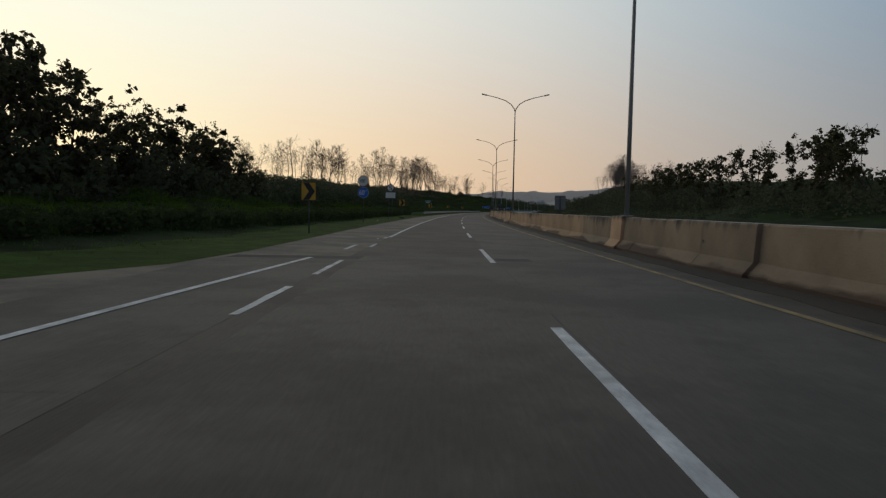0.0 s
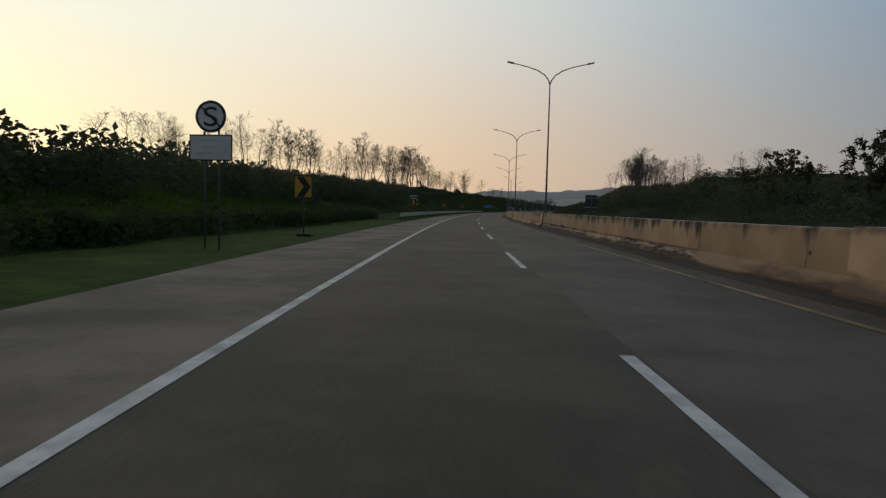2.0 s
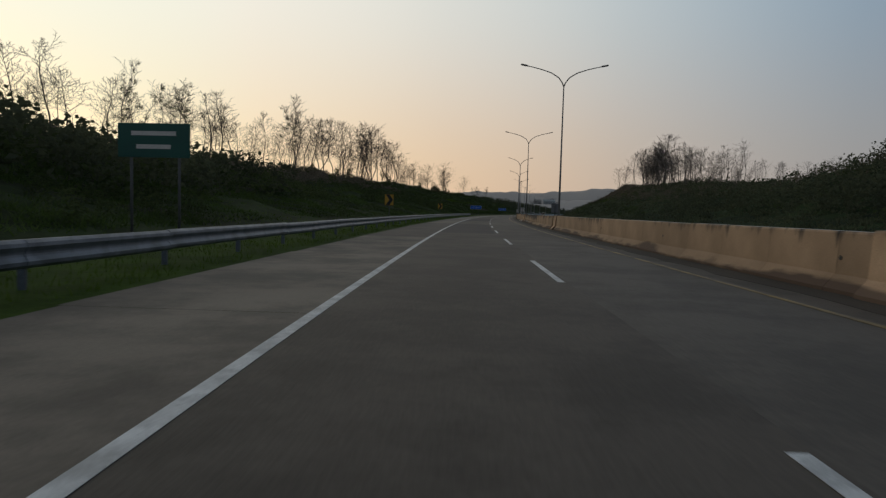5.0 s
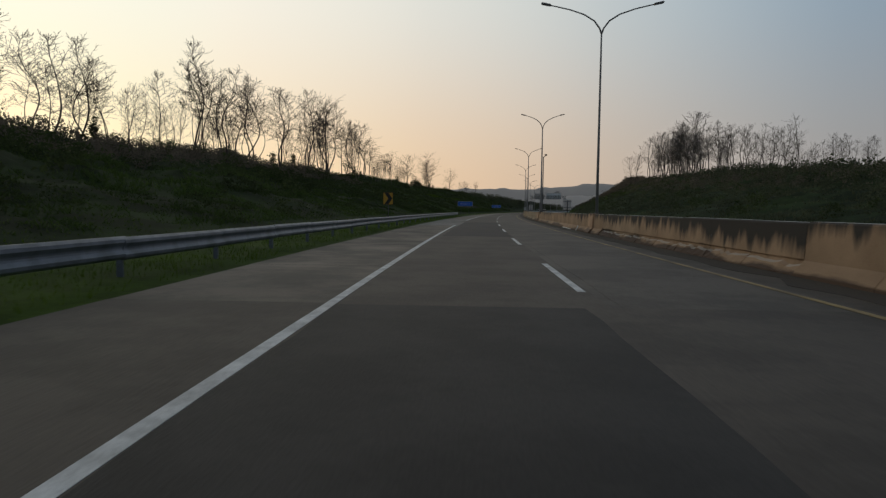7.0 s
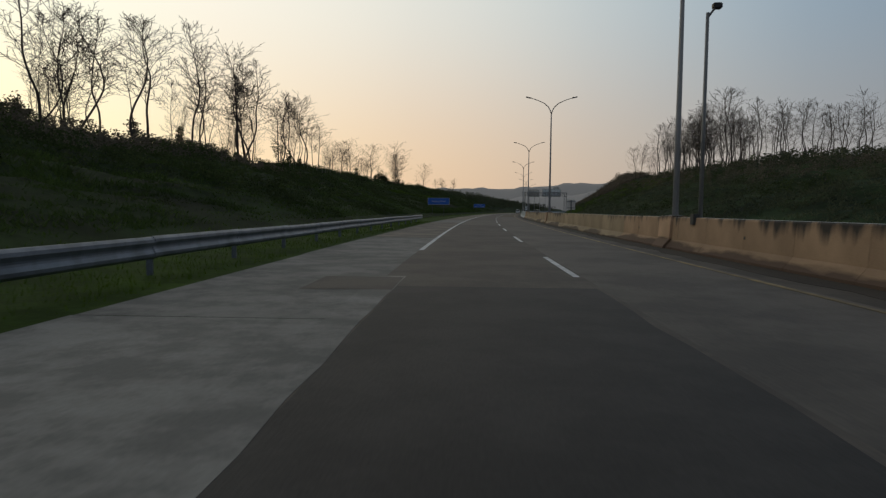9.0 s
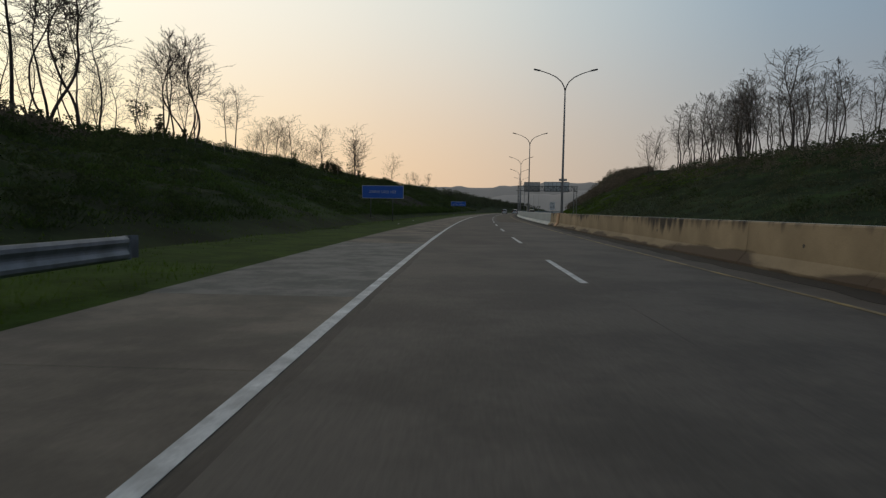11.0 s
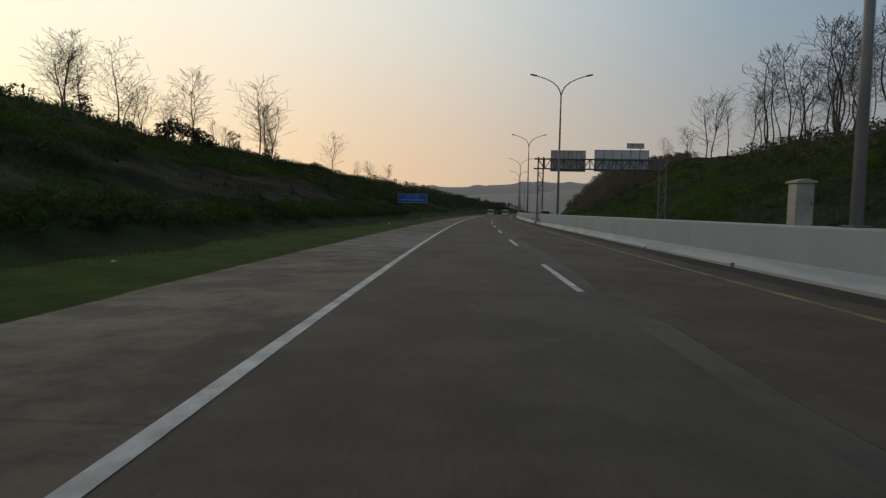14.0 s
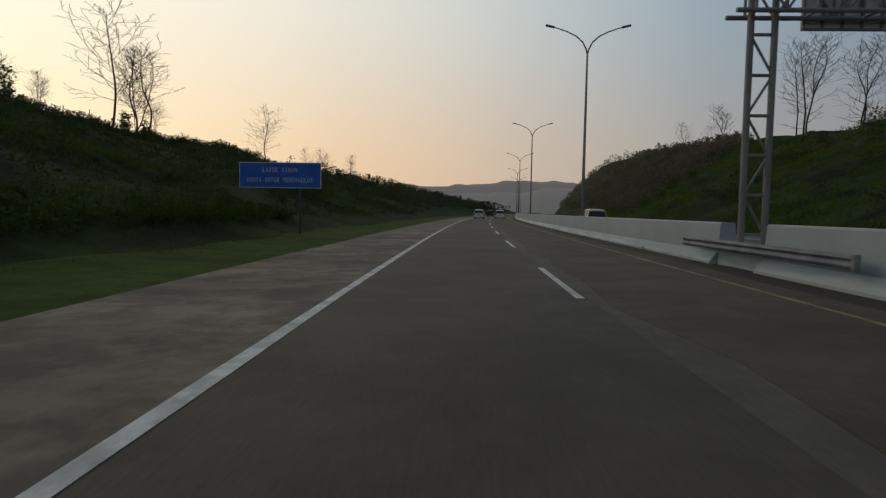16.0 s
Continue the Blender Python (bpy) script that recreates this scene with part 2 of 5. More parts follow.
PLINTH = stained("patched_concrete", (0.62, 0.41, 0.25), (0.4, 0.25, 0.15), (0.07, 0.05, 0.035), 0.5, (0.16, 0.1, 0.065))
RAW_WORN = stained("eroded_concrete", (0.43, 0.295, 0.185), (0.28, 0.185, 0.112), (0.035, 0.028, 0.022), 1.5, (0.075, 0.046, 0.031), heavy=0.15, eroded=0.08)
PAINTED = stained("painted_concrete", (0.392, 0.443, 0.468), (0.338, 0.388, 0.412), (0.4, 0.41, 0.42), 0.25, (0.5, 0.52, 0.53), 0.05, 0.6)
ZINC = surface("zinc_steel", (0.19, 0.212, 0.245), (0.125, 0.14, 0.165), 0.5, 0.6, 50, 0.1, metal=0.4, blots=(0.8, 0.2))
ZINC_PALE = surface("new_zinc", (0.38, 0.365, 0.335), (0.25, 0.245, 0.23), 0.5, 0.6, 50, 0.1, metal=0.4, blots=(0.6, 0.2))
POST = surface("pole_steel", (0.27, 0.265, 0.255), (0.17, 0.167, 0.162), 0.55, 1.5, 40, 0.1, metal=0.2)
SIGN_POST = surface("dull_post", (0.095, 0.095, 0.093), (0.06, 0.06, 0.06), 0.65, 1.0, 40, 0.1)
# a lighter grey than POST, for the later lamp poles
POLE_PALE = surface("pale_pole", (0.4, 0.39, 0.385), (0.27, 0.265, 0.262), 0.55, 1.5, 40, 0.1)
GREY_PLATE = surface("aluminium_back", (0.74, 0.68, 0.61), (0.58, 0.53, 0.48), 0.55, 0.9, 30, 0.1, metal=0.3)
PALE_PLATE = surface("pale_sheet", (0.8, 0.81, 0.8), (0.72, 0.73, 0.72), 0.6, 1.2, 30, 0.1)
SIGN_BLUE = surface("blue_sheeting", (0.025, 0.14, 0.58), (0.02, 0.11, 0.48), 0.35, 1.0, 80, 0.05, specks=0.06)
MID_PLATE = surface("dull_aluminium", (0.19, 0.19, 0.19), (0.14, 0.14, 0.14), 0.6, 0.6, 30, 0.1)
DARK_PLATE = surface("weathered_back", (0.055, 0.058, 0.055), (0.035, 0.037, 0.035), 0.7, 0.5, 30, 0.1)
SIGN_GREEN = surface("green_sheeting", (0.012, 0.1, 0.07), (0.01, 0.075, 0.055), 0.4, 1.0, 80, 0.05, specks=0.06)
SIGN_WHITE = surface("white_sheeting", (0.75, 0.75, 0.73), (0.62, 0.62, 0.6), 0.4, 0.6, 60, 0.05, specks=0.06)
SIGN_RED = plain("red_sheeting", (0.35, 0.03, 0.025), 0.4)
SIGN_BLACK = plain("black_sheeting", (0.012, 0.012, 0.012), 0.5)
SIGN_YELLOW = surface("yellow_sheeting", (0.6, 0.33, 0.03), (0.46, 0.25, 0.02), 0.4, 0.6, 60, 0.05, specks=0.08)
CABINET = surface("cabinet_paint", (0.6, 0.57, 0.5), (0.4, 0.37, 0.31), 0.6, 0.4, 30, 0.1)
EARTH = surface("grassy_earth", (0.026, 0.045, 0.012), (0.012, 0.021, 0.007), 0.95, 9.0, 0.8, 1.0, specks=0.4, spec=0.08, blots=(4.0, 0.4))
LAWN = surface("short_turf", (0.055, 0.092, 0.012), (0.032, 0.058, 0.009), 0.95, 3.0, 6.0, 0.8, specks=0.3, spec=0.08, blots=(1.1, 0.2))
TURF = surface("grass_blades", (0.105, 0.165, 0.023), (0.064, 0.112, 0.016), 0.8, 6.0, 8.0, 0.0, island=0.15, thin=True, spec=0.1)
SCRUB = surface("scrub_leaves", (0.078, 0.104, 0.04), (0.045, 0.06, 0.026), 0.8, 9.0, 3.0, 0.0, island=0.2, thin=True, spec=0.1)
LEAF = surface("broad_leaves", (0.085, 0.09, 0.042), (0.06, 0.058, 0.032), 0.55, 4.0, 3.0, 0.0, island=0.45, thin=True, spec=0.1)
ROUGH = surface("rough_grass", (0.088, 0.135, 0.036), (0.036, 0.056, 0.018), 0.85, 9.0, 3.0, 0.0, island=0.2, thin=True, spec=0.1)
# copies of ROUGH and SCRUB, greyed and lightened: haze put into the colour
ROUGH_FAR = surface("hazed_grass", (0.125, 0.138, 0.078), (0.06, 0.07, 0.042), 0.85, 9.0, 3.0, 0.0, island=0.2, thin=True, spec=0.1)
SCRUB_FAR = surface("hazed_leaves", (0.105, 0.12, 0.07), (0.06, 0.07, 0.045), 0.8, 9.0, 3.0, 0.0, island=0.2, thin=True, spec=0.1)
# dry brown growth, its colour also lightened to carry the haze
DRY_HAZED = surface("hazed_dry_foliage", (0.185, 0.158, 0.122), (0.11, 0.096, 0.076), 0.9, 12.0, 3.0, 0.0, island=0.2, thin=True, spec=0.1)
BARK = surface("grey_bark", (0.07, 0.053, 0.043), (0.036, 0.028, 0.024), 0.9, 0.5, 14, 0.8, own=0.2)
# bark for the right-hand woods, paled so its colour carries the haze
HAZED_BARK = surface("hazed_grey_bark", (0.125, 0.11, 0.1), (0.07, 0.061, 0.056), 0.9, 0.5, 14, 0.8, own=0.2)
SOIL = surface("bare_soil", (0.021, 0.017, 0.013), (0.01, 0.009, 0.0075), 0.95, 2.5, 4.0, 0.8, specks=0.3, spec=0.1, blots=(1.2, 0.3))
STAKE = surface("bleached_wood", (0.3, 0.27, 0.22), (0.17, 0.15, 0.125), 0.9, 0.3, 30, 0.5)
DARK_STEEL = surface("dark_steel", (0.05, 0.05, 0.052), (0.03, 0.03, 0.032), 0.6, 0.5, 40, 0.1)
CAR_WHITE = plain("white_car_paint", (0.72, 0.72, 0.72), 0.25)
CAR_DARK = plain("dark_car_paint", (0.03, 0.032, 0.035), 0.25)
CAR_SILVER = plain("beige_car_paint", (0.55, 0.5, 0.42), 0.3, 0.2)
CAR_GLASS = plain("tinted_glass", (0.012, 0.013, 0.015), 0.08)
RUBBER = surface("black_rubber", (0.03, 0.03, 0.03), (0.018, 0.018, 0.018), 0.85, 0.2, 60, 0.2)
LAMP_RED = plain("red_lamp_glass", (0.35, 0.02, 0.015), 0.2)
# evening haze put into the far hills' grey colour and faint glow
PAINTED_HAZE = plain("painted_haze", (0.142, 0.139, 0.138), 1.0, glow=0.42)


# ---- builders ----
def link(name, me, mat, parent=None, label=""):
    if mat and not me.materials:
        me.materials.append(mat)
    ob = new(name, me)
    ob.parent = parent
    return tagged(ob, label)


def part(name, bm, mat, parent=None, label="", smooth=False):
    me = bpy.data.meshes.new(name)
    bmesh.ops.recalc_face_normals(bm, faces=bm.faces)
    if smooth:
        for f in bm.faces:
            f.smooth = True
    bm.to_mesh(me)
    bm.free()
    return link(name, me, mat, parent, label)


def thing(name, m, label, category, group="", kind=""):
    ob = new(name)
    ob.matrix_basis = m
    return tagged(ob, label, category, group, kind)


def sheet(name, verts, faces, mat, smooth=False):
    """A mesh from arrays."""
    verts, faces = np.asarray(verts, np.float32), np.asarray(faces, np.int32)
    me = bpy.data.meshes.new(name)
    k = faces.shape[1]
    me.vertices.add(len(verts))
    me.vertices.foreach_set("co", verts.ravel())
    me.loops.add(faces.size)
    me.loops.foreach_set("vertex_index", faces.ravel())
    me.polygons.add(len(faces))
    me.polygons.foreach_set("loop_start", np.arange(0, faces.size, k, dtype=np.int32))
    me.polygons.foreach_set("use_smooth", np.full(len(faces), smooth, dtype=bool))
    me.update(calc_edges=True)
    me.materials.append(mat)
    return me


def box(bm, x0, x1, y0, y1, z0, z1, bevel=0.0):
    got = bmesh.ops.create_cube(bm, size=1.0, matrix=Matrix.Translation(((x0 + x1) / 2, (y0 + y1) / 2, (z0 + z1) / 2)) @ Matrix.Diagonal((x1 - x0, y1 - y0, z1 - z0, 1)))
    if bevel:
        edges = list({e for v in got["verts"] for e in v.link_edges})
        bmesh.ops.bevel(bm, geom=edges, offset=bevel, segments=2, affect="EDGES")
    return bm


def tube(bm, points, radii, sides=8, caps=True):
    """A round bar along points."""
    rings, last = [], None
    pts = [Vector(p) for p in points]
    for i, p in enumerate(pts):
        way = (pts[min(i + 1, len(pts) - 1)] - pts[max(i - 1, 0)]).normalized()
        a = way.orthogonal().normalized() if last is None else (last - way * last.dot(way)).normalized()
        last = a
        b = way.cross(a)
        r = radii[i] if isinstance(radii, (list, tuple)) else radii
        rings.append([bm.verts.new(p + r * (a * math.cos(2 * math.pi * k / sides) + b * math.sin(2 * math.pi * k / sides))) for k in range(sides)])
    for q, r in zip(rings, rings[1:]):
        for k in range(sides):
            bm.faces.new((q[k], q[(k + 1) % sides], r[(k + 1) % sides], r[k]))
    if caps:
        bm.faces.new(rings[0][::-1])
        bm.faces.new(rings[-1])
    return bm


def prism(bm, outline, y0, y1):
    """An outline of (x, z) drawn out along y."""
    a = [bm.verts.new((x, y0, z)) for x, z in outline]
    b = [bm.verts.new((x, y1, z)) for x, z in outline]
    n = len(outline)
    for k in range(n):
        bm.faces.new((a[k], a[(k + 1) % n], b[(k + 1) % n], b[k]))
    bm.faces.new(a[::-1])
    bm.faces.new(b)
    return bm


def disc(bm, r, y0, y1, x=0.0, z=0.0, sides=32):
    return prism(bm, [(x + r * math.cos(2 * math.pi * k / sides), z + r * math.sin(2 * math.pi * k / sides)) for k in range(sides)], y0, y1)


def loft(bm, rings):
    loops = [[bm.verts.new(p) for p in ring] for ring in rings]
    n = len(loops[0])
    for a, b in zip(loops, loops[1:]):
        for k in range(n):
            bm.faces.new((a[k], a[(k + 1) % n], b[(k + 1) % n], b[k]))
    bm.faces.new(loops[0][::-1])
    bm.faces.new(loops[-1])
    return bm


def lettering(name, words, height, mat, parent, x, y, z, width=0.0, label=""):
    """Raised letters that face the coming traffic, centred at x, z."""
    curve = bpy.data.curves.new(name, "FONT")
    curve.body, curve.size, curve.align_x, curve.align_y, curve.extrude = words, 1.0, "CENTER", "CENTER", 0.004
    ob = bpy.data.objects.new(name, curve)
    scene.collection.objects.link(ob)
    bpy.context.view_layer.update()
    me = bpy.data.meshes.new_from_object(ob.evaluated_get(bpy.context.evaluated_depsgraph_get()))
    bpy.data.objects.remove(ob)
    co = np.array([v.co for v in me.vertices])
    tall, wide = np.ptp(co[:, 1]), np.ptp(co[:, 0])
    k = height / tall
    stretch = width / (wide * k) if width else 1.0
    me.transform(Matrix.Translation((x, y, z)) @ pose(0, 0, 0, 90) @ Matrix.Diagonal((k * stretch, k, 1, 1)) @ Matrix.Translation((0, -(co[:, 1].max() + co[:, 1].min()) / 2, 0)))
    me.materials.clear()
    return link(name, me, mat, parent, label)


# ---- the lie of the land ----
RIDGE_LEFT = ((-700, -100, 20, 90, 140, 180, 240, 272, 310, 360, 385, 410, 420, 425, 440, 450, 470, 485, 500, 530, 540, 560, 600, 615, 650, 700, 900), (4, 4, 4.8, 5.6, 7, 8.4, 9, 10.4, 11, 11.2, 12.2, 13.2, 13, 12.77, 12.57, 12.53, 12.09, 12.1, 12.33, 12.75, 12.53, 12.07, 12.49, 12.72, 11.85, 11, 7))
RIDGE_RIGHT = ((-700, 0, 110, 170, 286, 306, 341, 374, 408, 440, 468, 489, 530, 571, 620, 665, 720, 800, 1000, 1300), (3, 3.5, 5.2, 6.4, 7.4, 8.6, 9.6, 11, 12.7, 13, 14.4, 15.3, 15.8, 19, 22, 24.5, 27, 30, 33, 18))


def slip_edge(s):
    """Outer edge of the paving where the slip road joins."""
    return np.interp(s, (-30, 4.0, 6.0, 6.6, 7.6, 9.0, 11.6, 14.0), (-9.7, -9.5, -8.56, -8.05, -7.58, -7.12, -6.75, -6.72))


def land(s, d, rough=True):
    """Height of the ground beside the road."""
    s, d = np.asarray(s, float), np.asarray(d, float)
    left = np.interp(s, *RIDGE_LEFT)
    u = np.clip((-d - 10.8) / 44.0, 0, 1)
    zl = np.interp(-d, (6.6, 6.9, 8.5, 10.8), (-0.1, -0.03, -0.02, 0.12)) + left * u ** 0.93 + np.clip(-d - 55, 0, 60) * 0.02 - np.clip(-d - 140, 0, 700) * 0.01
    right = np.interp(s, *RIDGE_RIGHT)
    w = np.clip((d - 20.0) / np.interp(s, (600, 740), (38.0, 28.0)), 0, 1)
    zr = np.interp(d, (17.1, 17.5, 20.0), (-0.1, -0.02, 0.1)) + right * w ** 0.9 + (4.5 * np.exp(-((s - 222) / 26) ** 2) * np.clip((d - 44) / 16, 0, 1) + 3.0 * np.exp(-((s - 430) / 45) ** 2) * np.clip((d - 64) / 16, 0, 1)) + np.clip(d - 58, 0, 60) * 0.03 - np.clip(d - 140, 0, 700) * 0.015
    z = np.where(d < 0, zl, zr)
    z = np.where((d > -6.75) & (d < 17.2), -0.1, z)
    z = np.where((d < 0) & (d > slip_edge(s) - 0.35) & (s < 14), -0.1, z)
    if rough:
        x = s * 0.13
        swell = 0.5 * np.sin(x + d * 0.21) + 0.35 * np.sin(x * 2.3 - d * 0.37 + 1) + 0.25 * np.sin(x * 4.1 + d * 0.83)
        z = z + swell * np.clip((np.where(d < 0, -d - 13, d - 22)) / 12, 0, 1) * 0.8
        # hummocks a few metres wide, with hollows between them
        lump = np.sin(s * 0.9 + 1.3 * np.sin(d * 0.37)) * np.sin(d * 0.75 + 1.1 * np.sin(s * 0.41 + 1)) + 0.6 * np.sin(s * 1.7 - d * 1.1 + np.sin(s * 0.23))
        z = z + lump * np.clip((np.where(d < 0, -d - 12, d - 21)) / 6, 0, 1) * np.where(np.abs(d) < 80, 0.2, 0.0)
    return z


def place_all(s, d, z):
    a = np.interp(s, SS, HEAD)
    return np.stack([np.interp(s, SS, LINE_X) + d * np.cos(a), np.interp(s, SS, LINE_Y) - d * np.sin(a), z], -1)


def grid_faces(n, m):
    i = np.arange(n * m).reshape(n, m)
    return np.stack([i[:-1, :-1].ravel(), i[:-1, 1:].ravel(), i[1:, 1:].ravel(), i[1:, :-1].ravel()], -1)


along = np.concatenate([np.arange(-690, -60, 30), np.arange(-60, 660, 2.5), np.arange(660, 2390, 30)])
across = np.concatenate([np.arange(-1500, -150, 90), np.arange(-150, -70, 6), np.arange(-70, -12, 1.4), np.arange(-12, -6.8, 0.7), [-6.7, 0, 8, 17.0],
                         np.arange(17.3, 21, 0.8), np.arange(21, 76, 1.6), np.arange(76, 150, 7), np.arange(150, 1500, 90)])
gs, gd = np.meshgrid(along, across, indexing="ij")
ground = link("ground", sheet("ground", place_all(gs.ravel(), gd.ravel(), land(gs, gd).ravel()), grid_faces(*gs.shape), EARTH, True), None)
tagged(ground, "dark grassy earth banks rising on both sides of a motorway", "ground", kind="structure")


verge_s = np.arange(-160, 700, 1.6)
verge_u = np.linspace(0, 1, 7)
vs, vu = np.meshgrid(verge_s, verge_u, indexing="ij")
vd = np.minimum(-6.68, slip_edge(vs) + 0.05) - vu * (3.6 + 0.35 * np.sin(vs * 0.21) + 0.25 * np.sin(vs * 0.83 + 1))
verge = link("grass_verge", sheet("grass_verge", place_all(vs.ravel(), vd.ravel(), (np.maximum(land(vs, vd), -0.012) + 0.03 * np.minimum(1, 6 * vu * (1 - vu))).ravel()), grid_faces(*vs.shape), LAWN, True), None)
tagged(verge, "strip of short bright green grass between shoulder and bank", "grass", kind="structure")


# ---- road ----
def band(name, d0, d1, z, s0, s1, mat, parent=None, label="", step=5.0, deep=0.1, ragged=0.0, seed=1):
    """A strip of the road with its thickness; its texture runs across and along it in metres."""
    n = max(2, int((s1 - s0) / step) + 1)
    s = np.linspace(s0, s1, n)
    rng = np.random.default_rng(seed)
    e0, e1 = d0 + ragged * rng.normal(size=n), d1 + ragged * rng.normal(size=n)
    cols = [(e0, z - deep), (e0, z), ((e0 + e1) / 2, z), (e1, z), (e1, z - deep)]
    v = np.stack([place_all(s, np.broadcast_to(d, n), np.full(n, h)) for d, h in cols], 1).reshape(-1, 3)
    me = sheet(name, v, grid_faces(n, 5), mat)
    uv = me.uv_layers.new(name="across_along")
    flat = np.stack([np.stack([np.broadcast_to(d, n), s], -1) for d, h in cols], 1).reshape(-1, 2)
    ids = np.empty(len(me.loops), np.int32)
    me.loops.foreach_get("vertex_index", ids)
    uv.data.foreach_set("uv", flat[ids].astype(np.float32).ravel())
    return link(name, me, mat, parent, label)


road = thing("road", pose(0, 0, 0), "two-lane motorway carriageway of worn grey asphalt", "road", kind="structure")
band("slow_lane", -3.66, 0.12, 0.0, -160, 1500, ASPHALT, road)
band("fast_lane", 0.12, 3.5, -0.002, -160, 1500, ASPHALT_PALE, road)
band("inner_strip", 3.5, 4.85, -0.004, -160, 1500, ASPHALT, road)
band("dust_film", 0.5, 4.1, 0.0015, 352.4, 1500, DUSTY, road, step=3.0, ragged=0.12, seed=4)
band("dust_strip", 4.05, 4.85, 0.002, -160, 1500, DIRT, road, step=1.3, ragged=0.09)
shoulder = thing("shoulder", pose(0, 0, 0), "pale dusty concrete hard shoulder beside the grass", "road shoulder", kind="structure")
slab_at = -160.0
slabs = random.Random(4)
while slab_at < 620:
    size = min(slabs.choice((5.0, 5.0, 10.0)), min([e - slab_at for e in (11.4, 262.0, 296.0, 309.8, 386.4, 630.0) if e > slab_at + 0.1]))
    pale = 229 < slab_at < 261.9 or 295 < slab_at < 309 or 384 < slab_at < 392
    band("slab", -6.75 - slabs.uniform(-0.04, 0.05), -3.67, -0.003 + slabs.uniform(-0.002, 0.002), slab_at + 0.004, slab_at + size - 0.004,
         SHOULDER_PALE if pale else (ASPHALT_PALE if slab_at < 11 else (SHOULDER_MUDDY if slab_at > 318 else SHOULDER)), shoulder, step=size)
    slab_at += size
band("slab", -6.75, -3.67, -0.003, slab_at, 1500, SHOULDER, shoulder)
n = 30
s = np.linspace(-120, 13.6, n)
v = np.concatenate([place_all(s, slip_edge(s), np.full(n, -0.004)), place_all(s, np.full(n, -6.74), np.full(n, -0.004))])
link("slip_paving", sheet("slip_paving", v, np.array([(k, n + k, n + k + 1, k + 1) for k in range(n - 1)]), SHOULDER), SHOULDER, shoulder)
for k in range(7):
    band("joint_seal", -6.6 + 0.4 * k, -6.33 + 0.4 * k, 0.002, 386.35, 386.45, ASPHALT_DARK, shoulder, deep=0.005, step=0.05, seed=k)
# repairs in the slow lane and over the whole width
for k, (s0, s1, d0, d1, mat) in enumerate(((212, 244.9, -3.28, 0.02, ASPHALT_DARK), (244.5, 262, -3.5, 0.1, ASPHALT), (158, 191, -6.7, 3.2, ASPHALT), (165, 190.9, -3.52, -0.2, ASPHALT_DARK), (11.0, 11.8, -6.6, 1.0, ASPHALT_DARK),
                                           (191, 210, 0.3, 3.2, ASPHALT_PALE), (286, 309.5, -3.4, 0.1, ASPHALT_PALE), 
                                           (330, 352, 0.25, 3.0, ASPHALT_PALE), (-20, 12, -3.3, 0.1, ASPHALT_PALE), (229, 246, -3.78, -3.28, SHOULDER_PALE), (244.0, 245.8, -4.75, -3.3, ASPHALT))):
    band("asphalt_repair", d0, d1, 0.002 + 0.0003 * k, s0, s1, mat, road, step=0.9, deep=0.01, ragged=0.018, seed=k)
opposite = thing("opposite_road", pose(0, 0, 0), "opposite motorway carriageway of grey asphalt beyond the barrier", "road", kind="structure")
band("lane", 5.55, 17.2, -0.004, -160, 1500, ASPHALT_PALE, opposite)

markings = thing("road_markings", pose(0, 0, 0), "worn white and yellow painted road lines", "road marking", kind="structure")
band("edge_line", -3.68, -3.53, 0.007, 22.6, 232.5, PAINT, markings, deep=0.004, step=2.5, ragged=0.004)
band("edge_line", -3.68, -3.53, 0.007, 253.5, 1500, PAINT, markings, deep=0.004, step=2.5, ragged=0.004)
for s0, s1, d0, d1 in ((3.0, 5.6, -3.74, -3.62), (7.4, 10.6, -3.71, -3.6), (15.8, 17.1, -3.67, -3.55), (17.2, 17.7, -3.64, -3.57), (20.8, 21.3, -3.99, -3.92), (21.6, 22.5, -3.8, -3.64), (-4.2, -1.2, -3.76, -3.56)):
    band("merge_dash", d0, d1, 0.007, s0, s1, PAINT, markings, deep=0.004, step=0.5, ragged=0.012)
for s0, s1, d0, d1 in ((14.4, 16.8, -4.27, -4.16),):
    band("merge_dash", d0, d1, 0.007, s0, s1, PAINT, markings, deep=0.004, step=0.5, ragged=0.012)
# the slip road's own edge line, closing in on the carriageway
n = 14
s = np.linspace(-40, 11.3, n)
mid = np.interp(s, (-40, 1.6, 11.3), (-8.9, -5.37, -4.56))
v = np.concatenate([place_all(s, mid - 0.07, np.full(n, 0.007)), place_all(s, mid + 0.07, np.full(n, 0.007))])
link("slip_line", sheet("slip_line", v, np.array([(k, k + 1, n + k + 1, n + k) for k in range(n - 1)]), PAINT), PAINT, markings)
band("yellow_line", 3.24, 3.37, 0.007, -160, 1500, YELLOW, markings, deep=0.004, step=2.5, ragged=0.006)
band("far_yellow_line", 7.1, 7.23, 0.007, -160, 900, YELLOW, markings, deep=0.004)
band("far_edge_line", 14.2, 14.35, 0.007, -160, 900, PAINT, markings, deep=0.004)
for k in range(-3, 60):
    s0 = 10.5 + 13 * k + (1.7 if k > 17 else 0.0)
    band("lane_dash", -0.065, 0.065, 0.0075, s0, s0 + 5.0, PAINT, markings, deep=0.004, step=1.0, ragged=0.003, seed=k + 9)
    if 0 <= k < 46:
        band("far_lane_dash", 10.6, 10.73, 0.007, s0, s0 + 5.0, PAINT, markings, deep=0.004)


# ---- median barrier ----
HALF = [(0.45, 0.0), (0.45, 0.07), (0.24, 0.32), (0.19, 1.06), (0.16, 1.1)]


